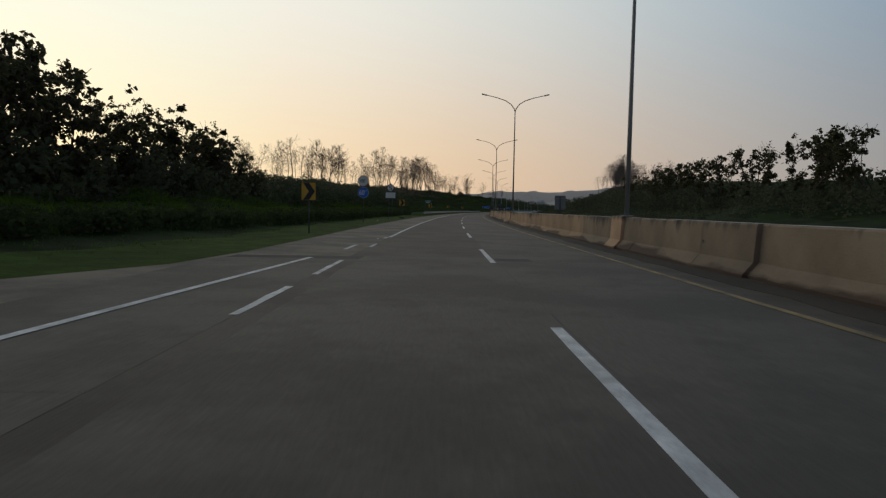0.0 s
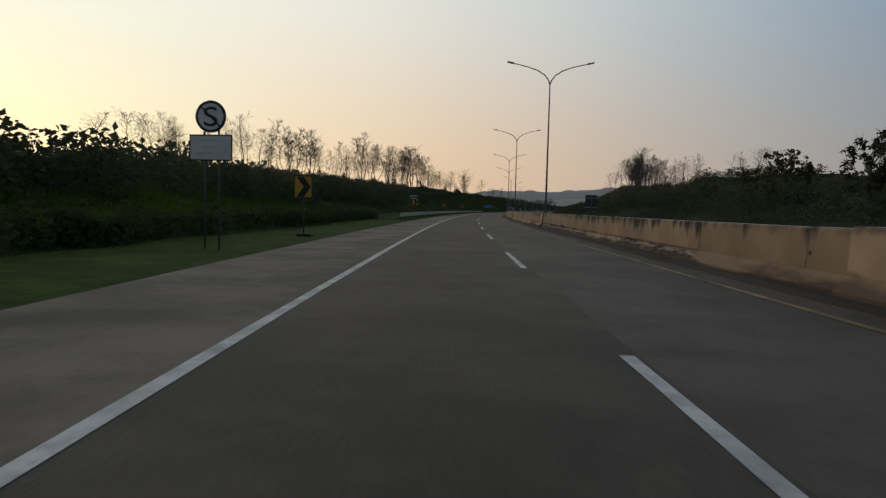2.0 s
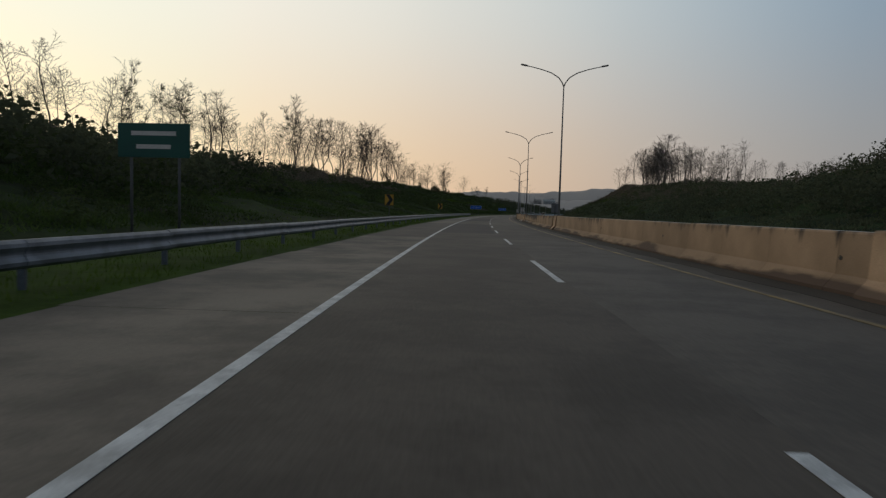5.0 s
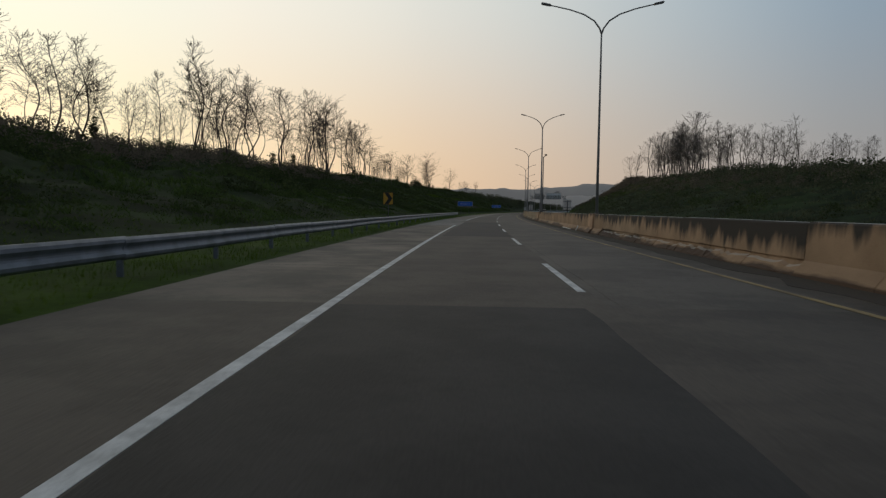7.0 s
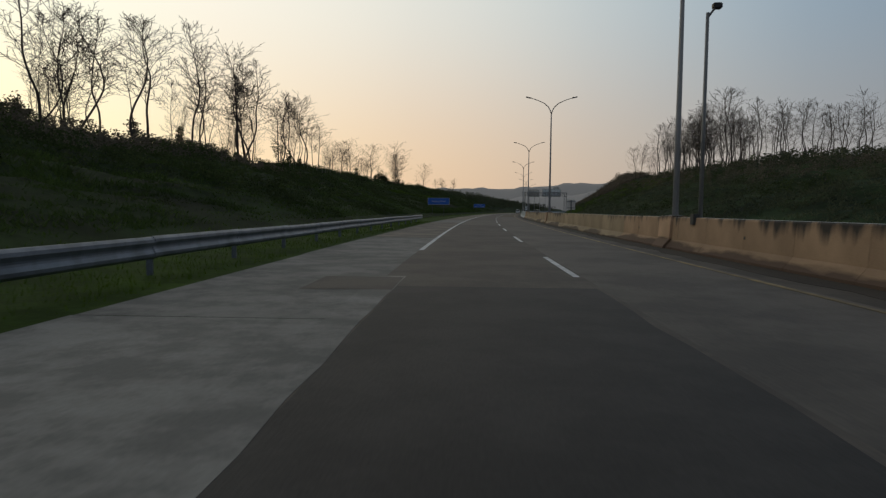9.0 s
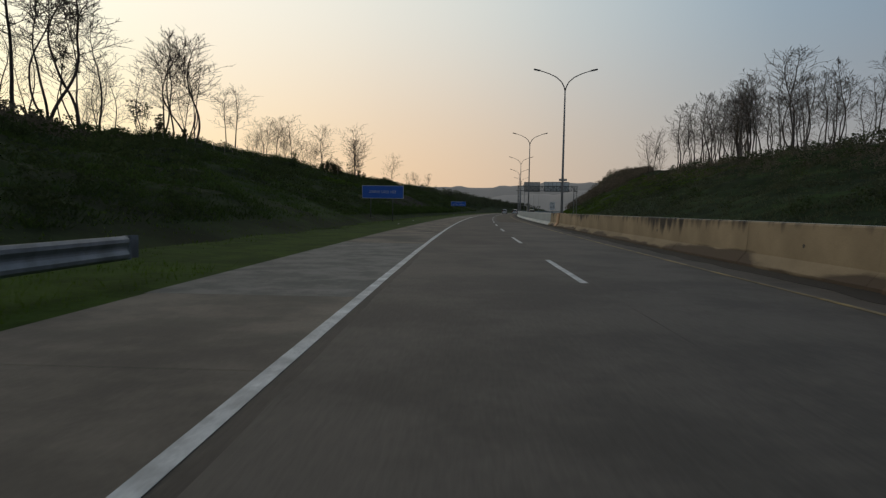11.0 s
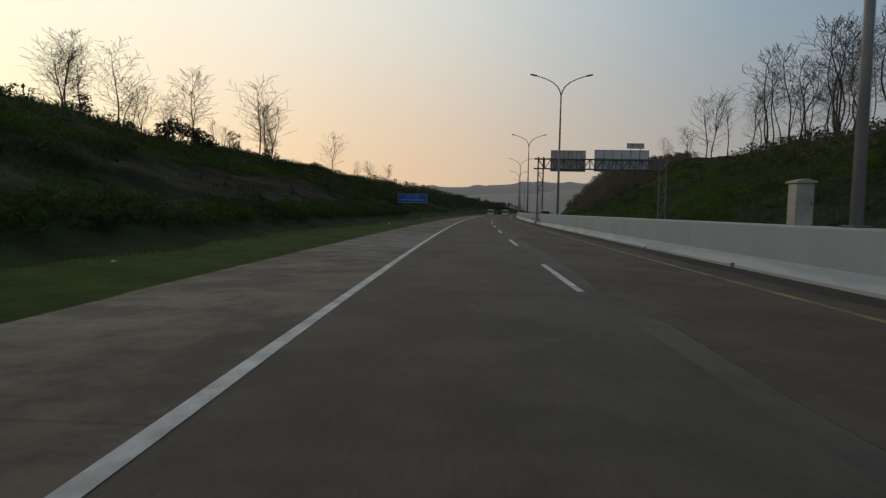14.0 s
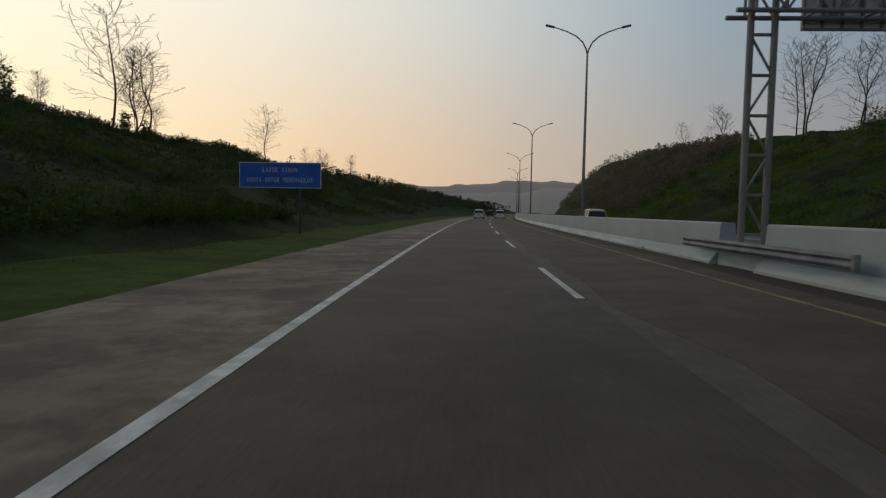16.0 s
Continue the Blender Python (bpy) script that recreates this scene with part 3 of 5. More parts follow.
def barrier_mesh(name, long, mat, notch=False, wide=0.0, tall=0.0, gap=0.008, worn=0, recess=None):
    """One cast length of barrier. worn: a seed for a foot broken away under the flank; recess: a stretch that is set back."""
    bm = bmesh.new()
    shape = [(x + wide, z + (tall if z > 1 else 0)) for x, z in HALF]

    def both(half):
        return half + [(-x, z) for x, z in half[::-1]]

    if notch:
        a, c = long * 0.5 - 0.1, long * 0.5 + 0.1
        prism(bm, both(shape), gap, a)
        prism(bm, both([(0.417, 0.11), *shape[2:]]), a, c)
        prism(bm, both(shape), c, long - gap)
    elif worn:
        rng = random.Random(worn)
        rings = []
        for k in range(13):
            bite, low = rng.uniform(0.015, 0.06), rng.uniform(-0.03, 0.05)
            half = [(0.44 - rng.uniform(0, 0.03), 0.0), (0.43 - rng.uniform(0, 0.04), 0.05), (0.335 - bite, 0.19 + low), (0.25 - bite, 0.24 + low), (0.235 - bite, 0.315), (0.248, 0.36), (0.19, 1.06), (0.16, 1.1)]
            rings.append([(x, gap + (long - 2 * gap) * k / 12, z) for x, z in both(half)])
        loft(bm, rings)
    elif recess:
        a, c = recess
        back = [(x - 0.1, z) for x, z in shape]
        for y0, y1, half in ((gap, a, shape), (a, c, back), (c, long - gap, shape)):
            if y1 - y0 > 0.05:
                prism(bm, both(half), y0, y1)
    else:
        prism(bm, both(shape), gap, long - gap)
    bmesh.ops.recalc_face_normals(bm, faces=bm.faces)
    me = bpy.data.meshes.new(name)
    bm.to_mesh(me)
    bm.free()
    me.materials.append(mat)
    return me


old = thing("concrete_barrier", pose(0, 0, 0), "weathered brown concrete median barrier with black runs and mud", "barrier", kind="structure")
fresh = thing("painted_barrier", pose(0, 0, 0), "white painted concrete median barrier with small drain holes", "barrier", kind="structure")
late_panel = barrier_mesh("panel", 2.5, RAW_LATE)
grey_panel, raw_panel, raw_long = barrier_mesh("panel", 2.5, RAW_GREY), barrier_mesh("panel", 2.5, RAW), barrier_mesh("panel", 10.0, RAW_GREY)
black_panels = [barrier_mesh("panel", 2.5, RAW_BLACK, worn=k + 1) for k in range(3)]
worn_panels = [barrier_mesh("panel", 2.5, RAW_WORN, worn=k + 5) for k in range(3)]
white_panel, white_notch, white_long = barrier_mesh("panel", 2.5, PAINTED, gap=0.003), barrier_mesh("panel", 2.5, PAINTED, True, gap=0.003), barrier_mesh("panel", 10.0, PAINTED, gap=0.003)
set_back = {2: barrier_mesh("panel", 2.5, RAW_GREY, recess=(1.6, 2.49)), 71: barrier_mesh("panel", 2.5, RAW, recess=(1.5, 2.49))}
for k in range(-16, 0):
    link("panel", raw_long, None, old).matrix_basis = stand(10 * k + 0.5, 5.2)
tilt = random.Random(8)
for k in range(0, 137):
    s = 0.5 + 2.5 * k
    cast = grey_panel if s < 22 else (raw_panel if s < 262 else late_panel)
    if 64 < s < 82 or 194 < s < 206:
        cast = black_panels[k % 3]
    elif 82 < s < 104 or 206 < s < 214:
        cast = worn_panels[k % 3]
    cast = set_back.get(k, cast)
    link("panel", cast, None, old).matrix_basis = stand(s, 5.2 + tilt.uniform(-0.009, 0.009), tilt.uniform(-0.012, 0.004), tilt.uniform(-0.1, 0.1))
for k in (k for k in range(137, 232) if k != 173):
    link("panel", white_notch if k % 3 == 2 else white_panel, None, fresh).matrix_basis = stand(0.5 + 2.5 * k, 5.2 + tilt.uniform(-0.004, 0.004), 0, 0)
for k in range(58, 150):
    link("panel", white_long, None, fresh).matrix_basis = stand(10 * k + 0.5, 5.2)
# a lower block fills the gap where the gantry's leg stands
bm = bmesh.new()
box(bm, -0.26, 0.26, 0.0, 2.46, -0.1, 0.58, 0.02)
part("footing_block", bm, PAINTED, fresh, "low painted block at the gantry's foot").matrix_basis = stand(433.02, 5.22)
plinth_raw = barrier_mesh("plinth", 1.3, PLINTH, wide=0.1, tall=0.04)
SHIFT = {0: -0.3, 1: 0.7, 2: 0.5, 3: 1.0, 4: 0.5, 5: 0.8, 6: -1.1, 7: -1.0, 8: -0.25, 9: 0.12, 10: 0.0, 11: -0.7}
LAMPS = [17.6 + 40 * k + SHIFT.get(k, 0.0) for k in range(-3, 17)]
for s in LAMPS:
    if s < 343:
        link("plinth", plinth_raw, None, old).matrix_basis = stand(s - 0.45, 5.2)

# lifting holes in the barrier's flank and what lies at its foot
hole = bpy.data.meshes.new("lifting_hole")
bm = disc(bmesh.new(), 0.045, -0.004, 0.004, 0, 0, 10)
bmesh.ops.rotate(bm, verts=bm.verts, matrix=Matrix.Rotation(radians(90), 3, "Z"))
bm.to_mesh(hole)
bm.free()
hole.materials.append(SIGN_BLACK)
for s in np.arange(0.4, 340, 10.0):
    link("lifting_hole", hole, None, old).matrix_basis = stand(float(s), 5.2 - 0.2245, 0.62) @ pose(0, 0, 0, 0, 4, 0)
for s0, d0, z0, s1, d1, z1 in ((225.0, 4.66, 0.035, 229.6, 4.7, 0.04), (222.6, 4.66, 0.03, 222.9, 4.84, 0.3)):
    a, c = place(s0, d0, z0), place(s1, d1, z1)
    stick = thing("white_stake", Matrix.Translation(a), "white painted stake lying at the foot of the barrier", "stake")
    bm = bmesh.new()
    tube(bm, [(0, 0, 0), tuple((c - a) * 0.5 + Vector((0.02, 0.0, 0.0))), tuple(c - a)], 0.03, 6)
    part("rod", bm, SIGN_WHITE, stick)

# ---- street lamps on the barrier ----
def street_lamp(m, reach=1.0, drop=0.0, thick=0.8, paint=POST):
    lamp = thing("street_lamp", m, "tall grey double-armed street lamp on the median barrier", "street lamp", "street lamps along the median")
    bm = bmesh.new()
    box(bm, -0.16, 0.16, -0.2, 0.2, 0.0, 0.025, 0.006)
    part("base_plate", bm, POST, lamp)
    bm = bmesh.new()
    tube(bm, [(0, 0, 0.02), (0, 0, 4), (0, 0, 8), (0, 0, 10.15 - drop)], [0.11 * thick, 0.09 * thick, 0.07 * thick, 0.058 * thick], 10)
    part("pole", bm, paint, lamp, smooth=True)
    for side in (-1, 1):
        bm = bmesh.new()
        arm_line = [(0, 10.1), (0.12, 10.42), (0.42, 10.82), (1.0, 11.18), (1.8, 11.45), (2.6, 11.64), (2.95, 11.71)]
        tube(bm, [(side * x * reach, 0, z - drop) for x, z in arm_line], [0.05, 0.048, 0.045, 0.042, 0.038, 0.035, 0.034], 8)
        arm = part("arm", bm, POST, lamp, smooth=True)
        bm = bmesh.new()
        lo, hi = (2.85, 3.42) if side > 0 else (-3.42, -2.85)
        box(bm, lo, hi, -0.12, 0.12, -0.05, 0.05, 0.03)
        bmesh.ops.rotate(bm, verts=bm.verts, matrix=Matrix.Rotation(-side * radians(12), 3, "Y"), cent=(side * 2.85, 0, 0))
        bmesh.ops.translate(bm, verts=bm.verts, vec=(side * 2.85 * (reach - 1), 0, 11.70 - drop))
        part("luminaire", bm, POST, arm, "flat dark lamp head")
    return lamp


first = street_lamp(stand(LAMPS[0], 5.2, 1.12))
later = street_lamp(stand(LAMPS[9], 5.2, 1.15), 0.7, 0.33, 1.0, POLE_PALE)
for k, s in enumerate(LAMPS):
    if k not in (0, 9):
        copy_thing(later if k > 9 else first, stand(s, 5.2, 1.12 if s > 343 else 1.15))

# ---- watch camera on its pole ----
pole = thing("camera_pole", stand(254.1, 5.2, 1.1), "grey steel pole with a traffic camera on top", "camera pole")
bm = bmesh.new()
tube(bm, [(0, 0, 0), (0, 0, 3), (0, 0, 6.35)], [0.07, 0.06, 0.05], 10)
part("pole", bm, POST, pole, smooth=True)
bm = bmesh.new()
tube(bm, [(0, 0, 6.2), (0.16, -0.02, 6.42), (0.24, -0.02, 6.5)], 0.035, 8)
part("bracket", bm, POST, pole, smooth=True)
bm = bmesh.new()
box(bm, 0.14, 0.42, -0.1, 0.1, 6.46, 6.64, 0.03)
part("camera_housing", bm, SIGN_BLACK, pole, "dark weatherproof camera housing")
bm = bmesh.new()
box(bm, -0.27, -0.08, -0.16, 0.14, -0.22, 0.12, 0.01)
part("switch_box", bm, DARK_PLATE, pole)


# ---- signs ----
def post(parent, x, z0, z1, r=0.03, y=0.03):
    bm = bmesh.new()
    tube(bm, [(x, y + r, z0), (x, y + r, z1)], r, 8)
    return part("post", bm, SIGN_POST, parent, smooth=True)


def board(parent, x0, x1, z0, z1, face, rim, border=0.045, name="panel"):
    bm = bmesh.new()
    box(bm, x0, x1, -0.012, 0.012, z0, z1, 0.006)
    plate = part(name, bm, rim, parent)
    bm = bmesh.new()
    box(bm, x0 + border, x1 - border, -0.017, -0.013, z0 + border, z1 - border)
    part("face", bm, face, plate)
    return plate


def chevron_sign(m, ground_z):
    sign = thing("chevron_sign", m, "yellow bend sign with a thick black arrow on a steel post", "traffic sign", "chevrons along the bend")
    post(sign, 0, ground_z - 0.3, 2.4)
    plate = board(sign, -0.37, 0.37, 1.57, 2.45, SIGN_YELLOW, SIGN_BLACK, 0.03)
    bm = bmesh.new()
    prism(bm, [(-0.26, 2.41), (0.03, 2.41), (0.31, 2.01), (0.03, 1.61), (-0.26, 1.61), (0.01, 2.01)], -0.022, -0.018)
    part("arrow", bm, SIGN_BLACK, plate)
    return sign


for s, d in ((24.7, -7.66), (73.2, -7.68), (125.5, -8.0), (175.8, -8.1), (226.0, -8.1)):
    chevron_sign(stand(s, d, 0, -4), float(land(s, d)))


def sign_back(m, sheeting):
    sign = thing("bend_sign", m, "grey back of a bend sign with two rails on the barrier", "traffic sign", "sign backs on the barrier")
    post(sign, 0, 0, 1.0, 0.035, -0.09)
    bm = bmesh.new()
    box(bm, -0.3, 0.3, 0.0, 0.012, 0.26, 1.04, 0.004)
    part("panel", bm, sheeting, sign)
    for z in (0.41, 0.88):
        bm = bmesh.new()
        box(bm, -0.34, 0.34, -0.03, -0.002, z - 0.028, z + 0.028, 0.004)
        part("rail", bm, POST, sign)
    return sign


one = sign_back(stand(80.3, 5.2, 1.1), DARK_PLATE)
copy_thing(one, stand(130.4, 5.2, 1.1))
dull = sign_back(stand(30.1, 5.2, 1.1), MID_PLATE)
copy_thing(dull, stand(180.8, 5.2, 1.1))
two = sign_back(stand(231.0, 5.2, 1.1), GREY_PLATE)
copy_thing(two, stand(281.0, 5.2, 1.1))


def round_sign(parent, z, r, face, rim, band_wide):
    bm = bmesh.new()
    disc(bm, r, -0.01, 0.01, 0, z)
    plate = part("disc", bm, rim, parent)
    bm = bmesh.new()
    disc(bm, r - band_wide, -0.016, -0.012, 0, z)
    part("face", bm, face, plate)
    return plate


limit = thing("speed_sign", stand(47.2, -8.4, 0, -4), "two round speed signs, white above blue, on one post", "traffic sign")
post(limit, 0.0, float(land(47, -8)) - 0.3, 3.8)
top = round_sign(limit, 3.54, 0.47, SIGN_WHITE, SIGN_RED, 0.045)
lettering("number", "100", 0.28, SIGN_BLACK, top, -0.09, -0.024, 3.54, 0.42, "black numerals")
lettering("unit", "km", 0.09, SIGN_BLACK, top, 0.24, -0.024, 3.7, 0.16)
low = round_sign(limit, 2.57, 0.47, SIGN_BLUE, SIGN_WHITE, 0.012)
lettering("number", "60", 0.42, SIGN_WHITE, low, -0.12, -0.024, 2.57, 0.46, "white numerals")
lettering("unit", "km", 0.09, SIGN_WHITE, low, 0.26, -0.024, 2.72, 0.16)

halt = thing("no_stopping_sign", stand(65.5, -8.2, 0, -4), "round crossed-out S sign over a white text plate", "traffic sign")
for x in (-0.2, 0.2):
    post(halt, x, float(land(65.5, -8.2)) - 0.3, 3.5)
ring = round_sign(halt, 3.6, 0.43, SIGN_WHITE, SIGN_BLACK, 0.075)
lettering("letter", "S", 0.52, SIGN_BLACK, ring, 0, -0.024, 3.6, 0.38, "black letter")
bm = bmesh.new()
box(bm, -0.37, 0.37, -0.03, -0.026, -0.02, 0.02)
bmesh.ops.rotate(bm, verts=bm.verts, matrix=Matrix.Rotation(radians(45), 3, "Y"))
bmesh.ops.translate(bm, verts=bm.verts, vec=(0, 0, 3.6))
part("slash", bm, SIGN_BLACK, ring)
plate = board(halt, -0.6, 0.6, 2.42, 3.12, SIGN_WHITE, SIGN_BLACK, 0.035)
for k, (w, z) in enumerate(((0.76, 2.96), (0.5, 2.79), (0.84, 2.62))):
    bm = bmesh.new()
    box(bm, -w / 2, w / 2, -0.024, -0.019, z - 0.03, z + 0.03)
    part("text_bar", bm, GREY_PLATE, plate)


def blue_board(s, lines):
    sign = thing("information_sign", stand(s, -10.7, 0, -2), "wide blue motorway sign with white lettering on two posts", "road sign", "blue signs on the verge")
    z = float(land(s, -10.7))
    for x in (-1.05, 1.05):
        post(sign, x, z - 0.4, 3.2, 0.045)
    plate = board(sign, -1.87, 2.08, 2.22, 3.42, SIGN_BLUE, SIGN_WHITE, 0.035)
    for words, high, wide, zz in lines:
        pitch = wide / len(words)
        for k, letter in enumerate(words):
            if letter != " ":
                lettering("letter", letter, high, SIGN_WHITE, plate, (k + 0.5) * pitch - wide / 2 + 0.1, -0.024, zz, pitch * (0.25 if letter == "I" else 0.72))
    for x in (-1.05,):
        bm = bmesh.new()
        tube(bm, [(x, 0.075, z - 0.1), (x, 0.075, z + 0.3)], [0.28, 0.22], 10)
        part("footing", bm, SHOULDER_PALE, sign, "round concrete footing")
    return sign


blue_board(344.1, (("GUNAKAN LAJUR KIRI", 0.26, 2.6, 2.83),))
blue_board(447.4, (("LAJUR KANAN", 0.22, 1.7, 3.07), ("HANYA UNTUK MENDAHULUI", 0.22, 3.2, 2.6)))

green = thing("direction_sign", stand(146.0, -10.6, 0, -2), "small dark green direction board on two posts", "road sign")
for x in (-0.7, 0.7):
    post(green, x, float(land(146, -10.6)) - 0.3, 3.3, 0.04)
plate = board(green, -1.05, 1.05, 2.55, 3.5, SIGN_GREEN, SIGN_GREEN, 0.03)
for w, z in ((1.3, 3.22), (1.0, 2.85)):
    bm = bmesh.new()
    box(bm, -w / 2, w / 2, -0.024, -0.019, z - 0.06, z + 0.06)
    part("text_bar", bm, GREY_PLATE, plate)

km = thing("distance_sign", stand(344.0, 5.2, 1.1), "small white kilometre sign on the barrier", "road sign")
post(km, 0, 0, 0.8, 0.025, 0.0)
plate = board(km, -0.24, 0.24, 0.27, 0.99, SIGN_WHITE, SIGN_WHITE, 0.02)
lettering("letters", "KM", 0.1, SIGN_BLACK, plate, 0, -0.024, 0.84, 0.2)
lettering("number", "410", 0.24, SIGN_BLACK, plate, 0, -0.024, 0.55, 0.38)

# ---- meter cabinet on the barrier ----
cabinet = thing("meter_cabinet", stand(379.78, 5.28, 1.1), "cream painted meter cabinet with an overhanging lid", "cabinet")
bm = bmesh.new()
box(bm, -0.185, 0.185, -0.18, 0.18, 0.0, 0.9, 0.015)
body = part("body", bm, CABINET, cabinet)
bm = bmesh.new()
prism(bm, [(-0.22, 0.9), (0.22, 0.9), (0.22, 0.94), (0.0, 0.99), (-0.22, 0.94)], -0.23, 0.23)
part("lid", bm, CABINET, cabinet)
bm = bmesh.new()
box(bm, -0.16, 0.16, -0.192, -0.181, 0.08, 0.84, 0.004)
door = part("door", bm, CABINET, cabinet)
bm = bmesh.new()
box(bm, 0.1, 0.13, -0.21, -0.192, 0.42, 0.52, 0.004)
part("handle", bm, POST, door)

# ---- sign gantry over the opposite carriageway ----
gantry = thing("sign_gantry", stand(434.1, 0, 0), "grey steel lattice gantry with the backs of sign boards", "sign gantry")
G = POST


def bar(name, a, b, r=0.05, sides=6, mat=G):
    bm = bmesh.new()
    tube(bm, [a, b], r, sides)
    return part(name, bm, mat, gantry)


for d, wide, foot in ((5.2, 0.28, 0.58), (18.35, 0.36, 0.0)):
    for x in (d - wide, d + wide):
        bar("leg", (x, 0, foot - 0.02), (x, 0, 7.35 if x < 6 else 7.1), 0.08, 10)
    z, k = foot + 0.25, 0
    while z < 6.0:
        bar("rung", (d - wide, 0, z), (d + wide, 0, z), 0.04)
        if z + 0.95 < 6.2:
            bar("diagonal", (d - wide, 0, z if k % 2 else z + 0.95), (d + wide, 0, z + 0.95 if k % 2 else z), 0.032)
        z += 0.95
        k += 1
bm = bmesh.new()
box(bm, 17.7, 19.0, -0.5, 0.5, -0.3, 0.4, 0.03)
part("footing", bm, SHOULDER_PALE, gantry)
for y in (-0.3, 0.3):
    for z in (6.06, 7.12):
        bar("chord", (4.45, y, z), (18.9, y, z), 0.06, 8)
    x = 4.9
    k = 0
    while x < 18.3:
        bar("upright", (x, y, 6.06), (x, y, 7.12), 0.035)
        bar("diagonal", (x, y, 6.06 if k % 2 else 7.12), (x + 0.7, y, 7.12 if k % 2 else 6.06), 0.03)
        x += 0.7
        k += 1
for x in np.arange(4.9, 18.6, 1.4):
    bar("cross_tie", (x, -0.3, 7.12), (x, 0.3, 7.12), 0.03)
    bar("cross_tie", (x, -0.3, 6.06), (x, 0.3, 6.06), 0.03)
for x0, x1, z0, z1, mat in ((6.3, 10.1, 5.8, 8.12, GREY_PLATE), (11.05, 16.9, 5.86, 8.22, PALE_PLATE), (14.5, 16.35, 8.4, 8.97, GREY_PLATE)):
    bm = bmesh.new()
    box(bm, x0, x1, 0.42, 0.45, z0, z1, 0.005)
    sheeted = part("sign_board", bm, mat, gantry, "bare metal back of a sign board")
    for x in np.linspace(x0 + 0.03, x1 - 0.03, 9 if x1 - x0 < 4 and x1 - x0 > 2 else (7 if x1 - x0 > 4 else 4)):
        bm = bmesh.new()
        box(bm, x - 0.025, x + 0.025, 0.36, 0.42, z0, z1)
        part("rib", bm, G, sheeted)
    for z in (z0 + 0.03, z1 - 0.03, z1 - 0.95):
        if z > z0:
            bm = bmesh.new()
            box(bm, x0, x1, 0.37, 0.415, z - 0.025, z + 0.025)
            part("edge_strip", bm, G, sheeted)
for x in (14.9, 15.95):
    bar("bracket", (x, 0.36, 8.1), (x, 0.36, 8.5), 0.03)


# ---- crash rails ----
def beam_outline(x):
    """The folded section of a crash rail, its face towards +x."""
    line = [(0.0, -0.205), (0.022, -0.2), (0.075, -0.155), (0.082, -0.1), (0.04, -0.033), (0.034, 0.0), (0.04, 0.033), (0.082, 0.1), (0.075, 0.155), (0.022, 0.2), (0.0, 0.205)]
    back = [(a - 0.008, b * 0.985) for a, b in line[::-1]]
    return [(x + a, b) for a, b in line + back]


def rail_beam(name, long, mat):
    bm = prism(bmesh.new(), beam_outline(0), -0.12, long + 0.02)
    bmesh.ops.recalc_face_normals(bm, faces=bm.faces)
    me = bpy.data.meshes.new(name)
    bm.to_mesh(me)
    bm.free()
    me.materials.append(mat)
    return me


beam, stub = rail_beam("beam", 4.0, ZINC), bpy.data.meshes.new("rail_post")
bm = box(bmesh.new(), -0.16, -0.05, -0.03, 0.03, -0.4, 0.72, 0.006)
bm.to_mesh(stub)
bm.free()
stub.materials.append(ZINC)
bm = box(bmesh.new(), -0.04, 0.0, -0.05, 0.05, 0.48, 0.72, 0.004)
spacer = bpy.data.meshes.new("spacer")
bm.to_mesh(spacer)
bm.free()
spacer.materials.append(ZINC)
crash = thing("crash_rail", pose(0, 0, 0), "long grey galvanised crash rail on posts along the verge", "crash rail")
for k in range(47):
    s = 109.4 + 4 * k
    link("beam", beam, None, crash).matrix_basis = stand(s, -7.86, 0.535 + 0.01 * math.sin(k * 1.7), 0.12 * math.sin(k * 2.3))
    link("rail_post", stub, None, crash).matrix_basis = stand(s, -7.86)
    link("spacer", spacer, None, crash).matrix_basis = stand(s, -7.86)
for s, way in ((109.3, -1), (297.5, 1)):
    bm = bmesh.new()
    line = [(0.0 - 0.25 * math.sin(a), way * 0.25 * (1 - math.cos(a))) for a in np.linspace(0, 2.6, 9)]
    for (xa, ya), (xb, yb) in zip(line, line[1:]):
        bm.faces.new([bm.verts.new(q) for q in ((xa + 0.05, ya, -0.2), (xb + 0.05, yb, -0.2), (xb + 0.05, yb, 0.2), (xa + 0.05, ya, 0.2))])
    bmesh.ops.remove_doubles(bm, verts=bm.verts, dist=1e-4)
    bmesh.ops.solidify(bm, geom=bm.faces[:], thickness=0.01)
    part("end_terminal", bm, ZINC, crash).matrix_basis = stand(s, -7.86, 0.535)
short = thing("short_crash_rail", stand(429.15, 4.62, 0), "short crash rail bolted before the gantry leg", "crash rail")
turned = rail_beam("beam", 7.7, ZINC)
piece = link("beam", turned, None, short)
piece.matrix_basis = pose(0, 7.7, 0.55, 0, 0, 180) @ Matrix.Diagonal((0.9, 1, 0.62, 1))
for y in (0.7, 3.6, 6.9):
    bm = bmesh.new()
    box(bm, 0.0, 0.2, y - 0.08, y + 0.08, 0.46, 0.64, 0.005)
    part("bracket", bm, ZINC_PALE, short)
bm = bmesh.new()
box(bm, -0.09, 0.02, -0.05, 0.07, 0.41, 0.69, 0.015)
part("end_cap", bm, ZINC_PALE, short)


# ---- litter on the verge ----
def scrap(s, d, size, seed):
    bit = thing("litter", stand(s, d, float(land(s, d)) + 0.06, seed * 47), "crumpled white plastic scrap lying in the grass", "litter", "litter along the verge")
    rng = random.Random(seed)
    bm = bmesh.new()
    bmesh.ops.create_icosphere(bm, subdivisions=2, radius=size)
    for v in bm.verts:
        v.co *= rng.uniform(0.6, 1.15)
        v.co.z *= 0.6
    part("scrap", bm, SIGN_WHITE, bit)


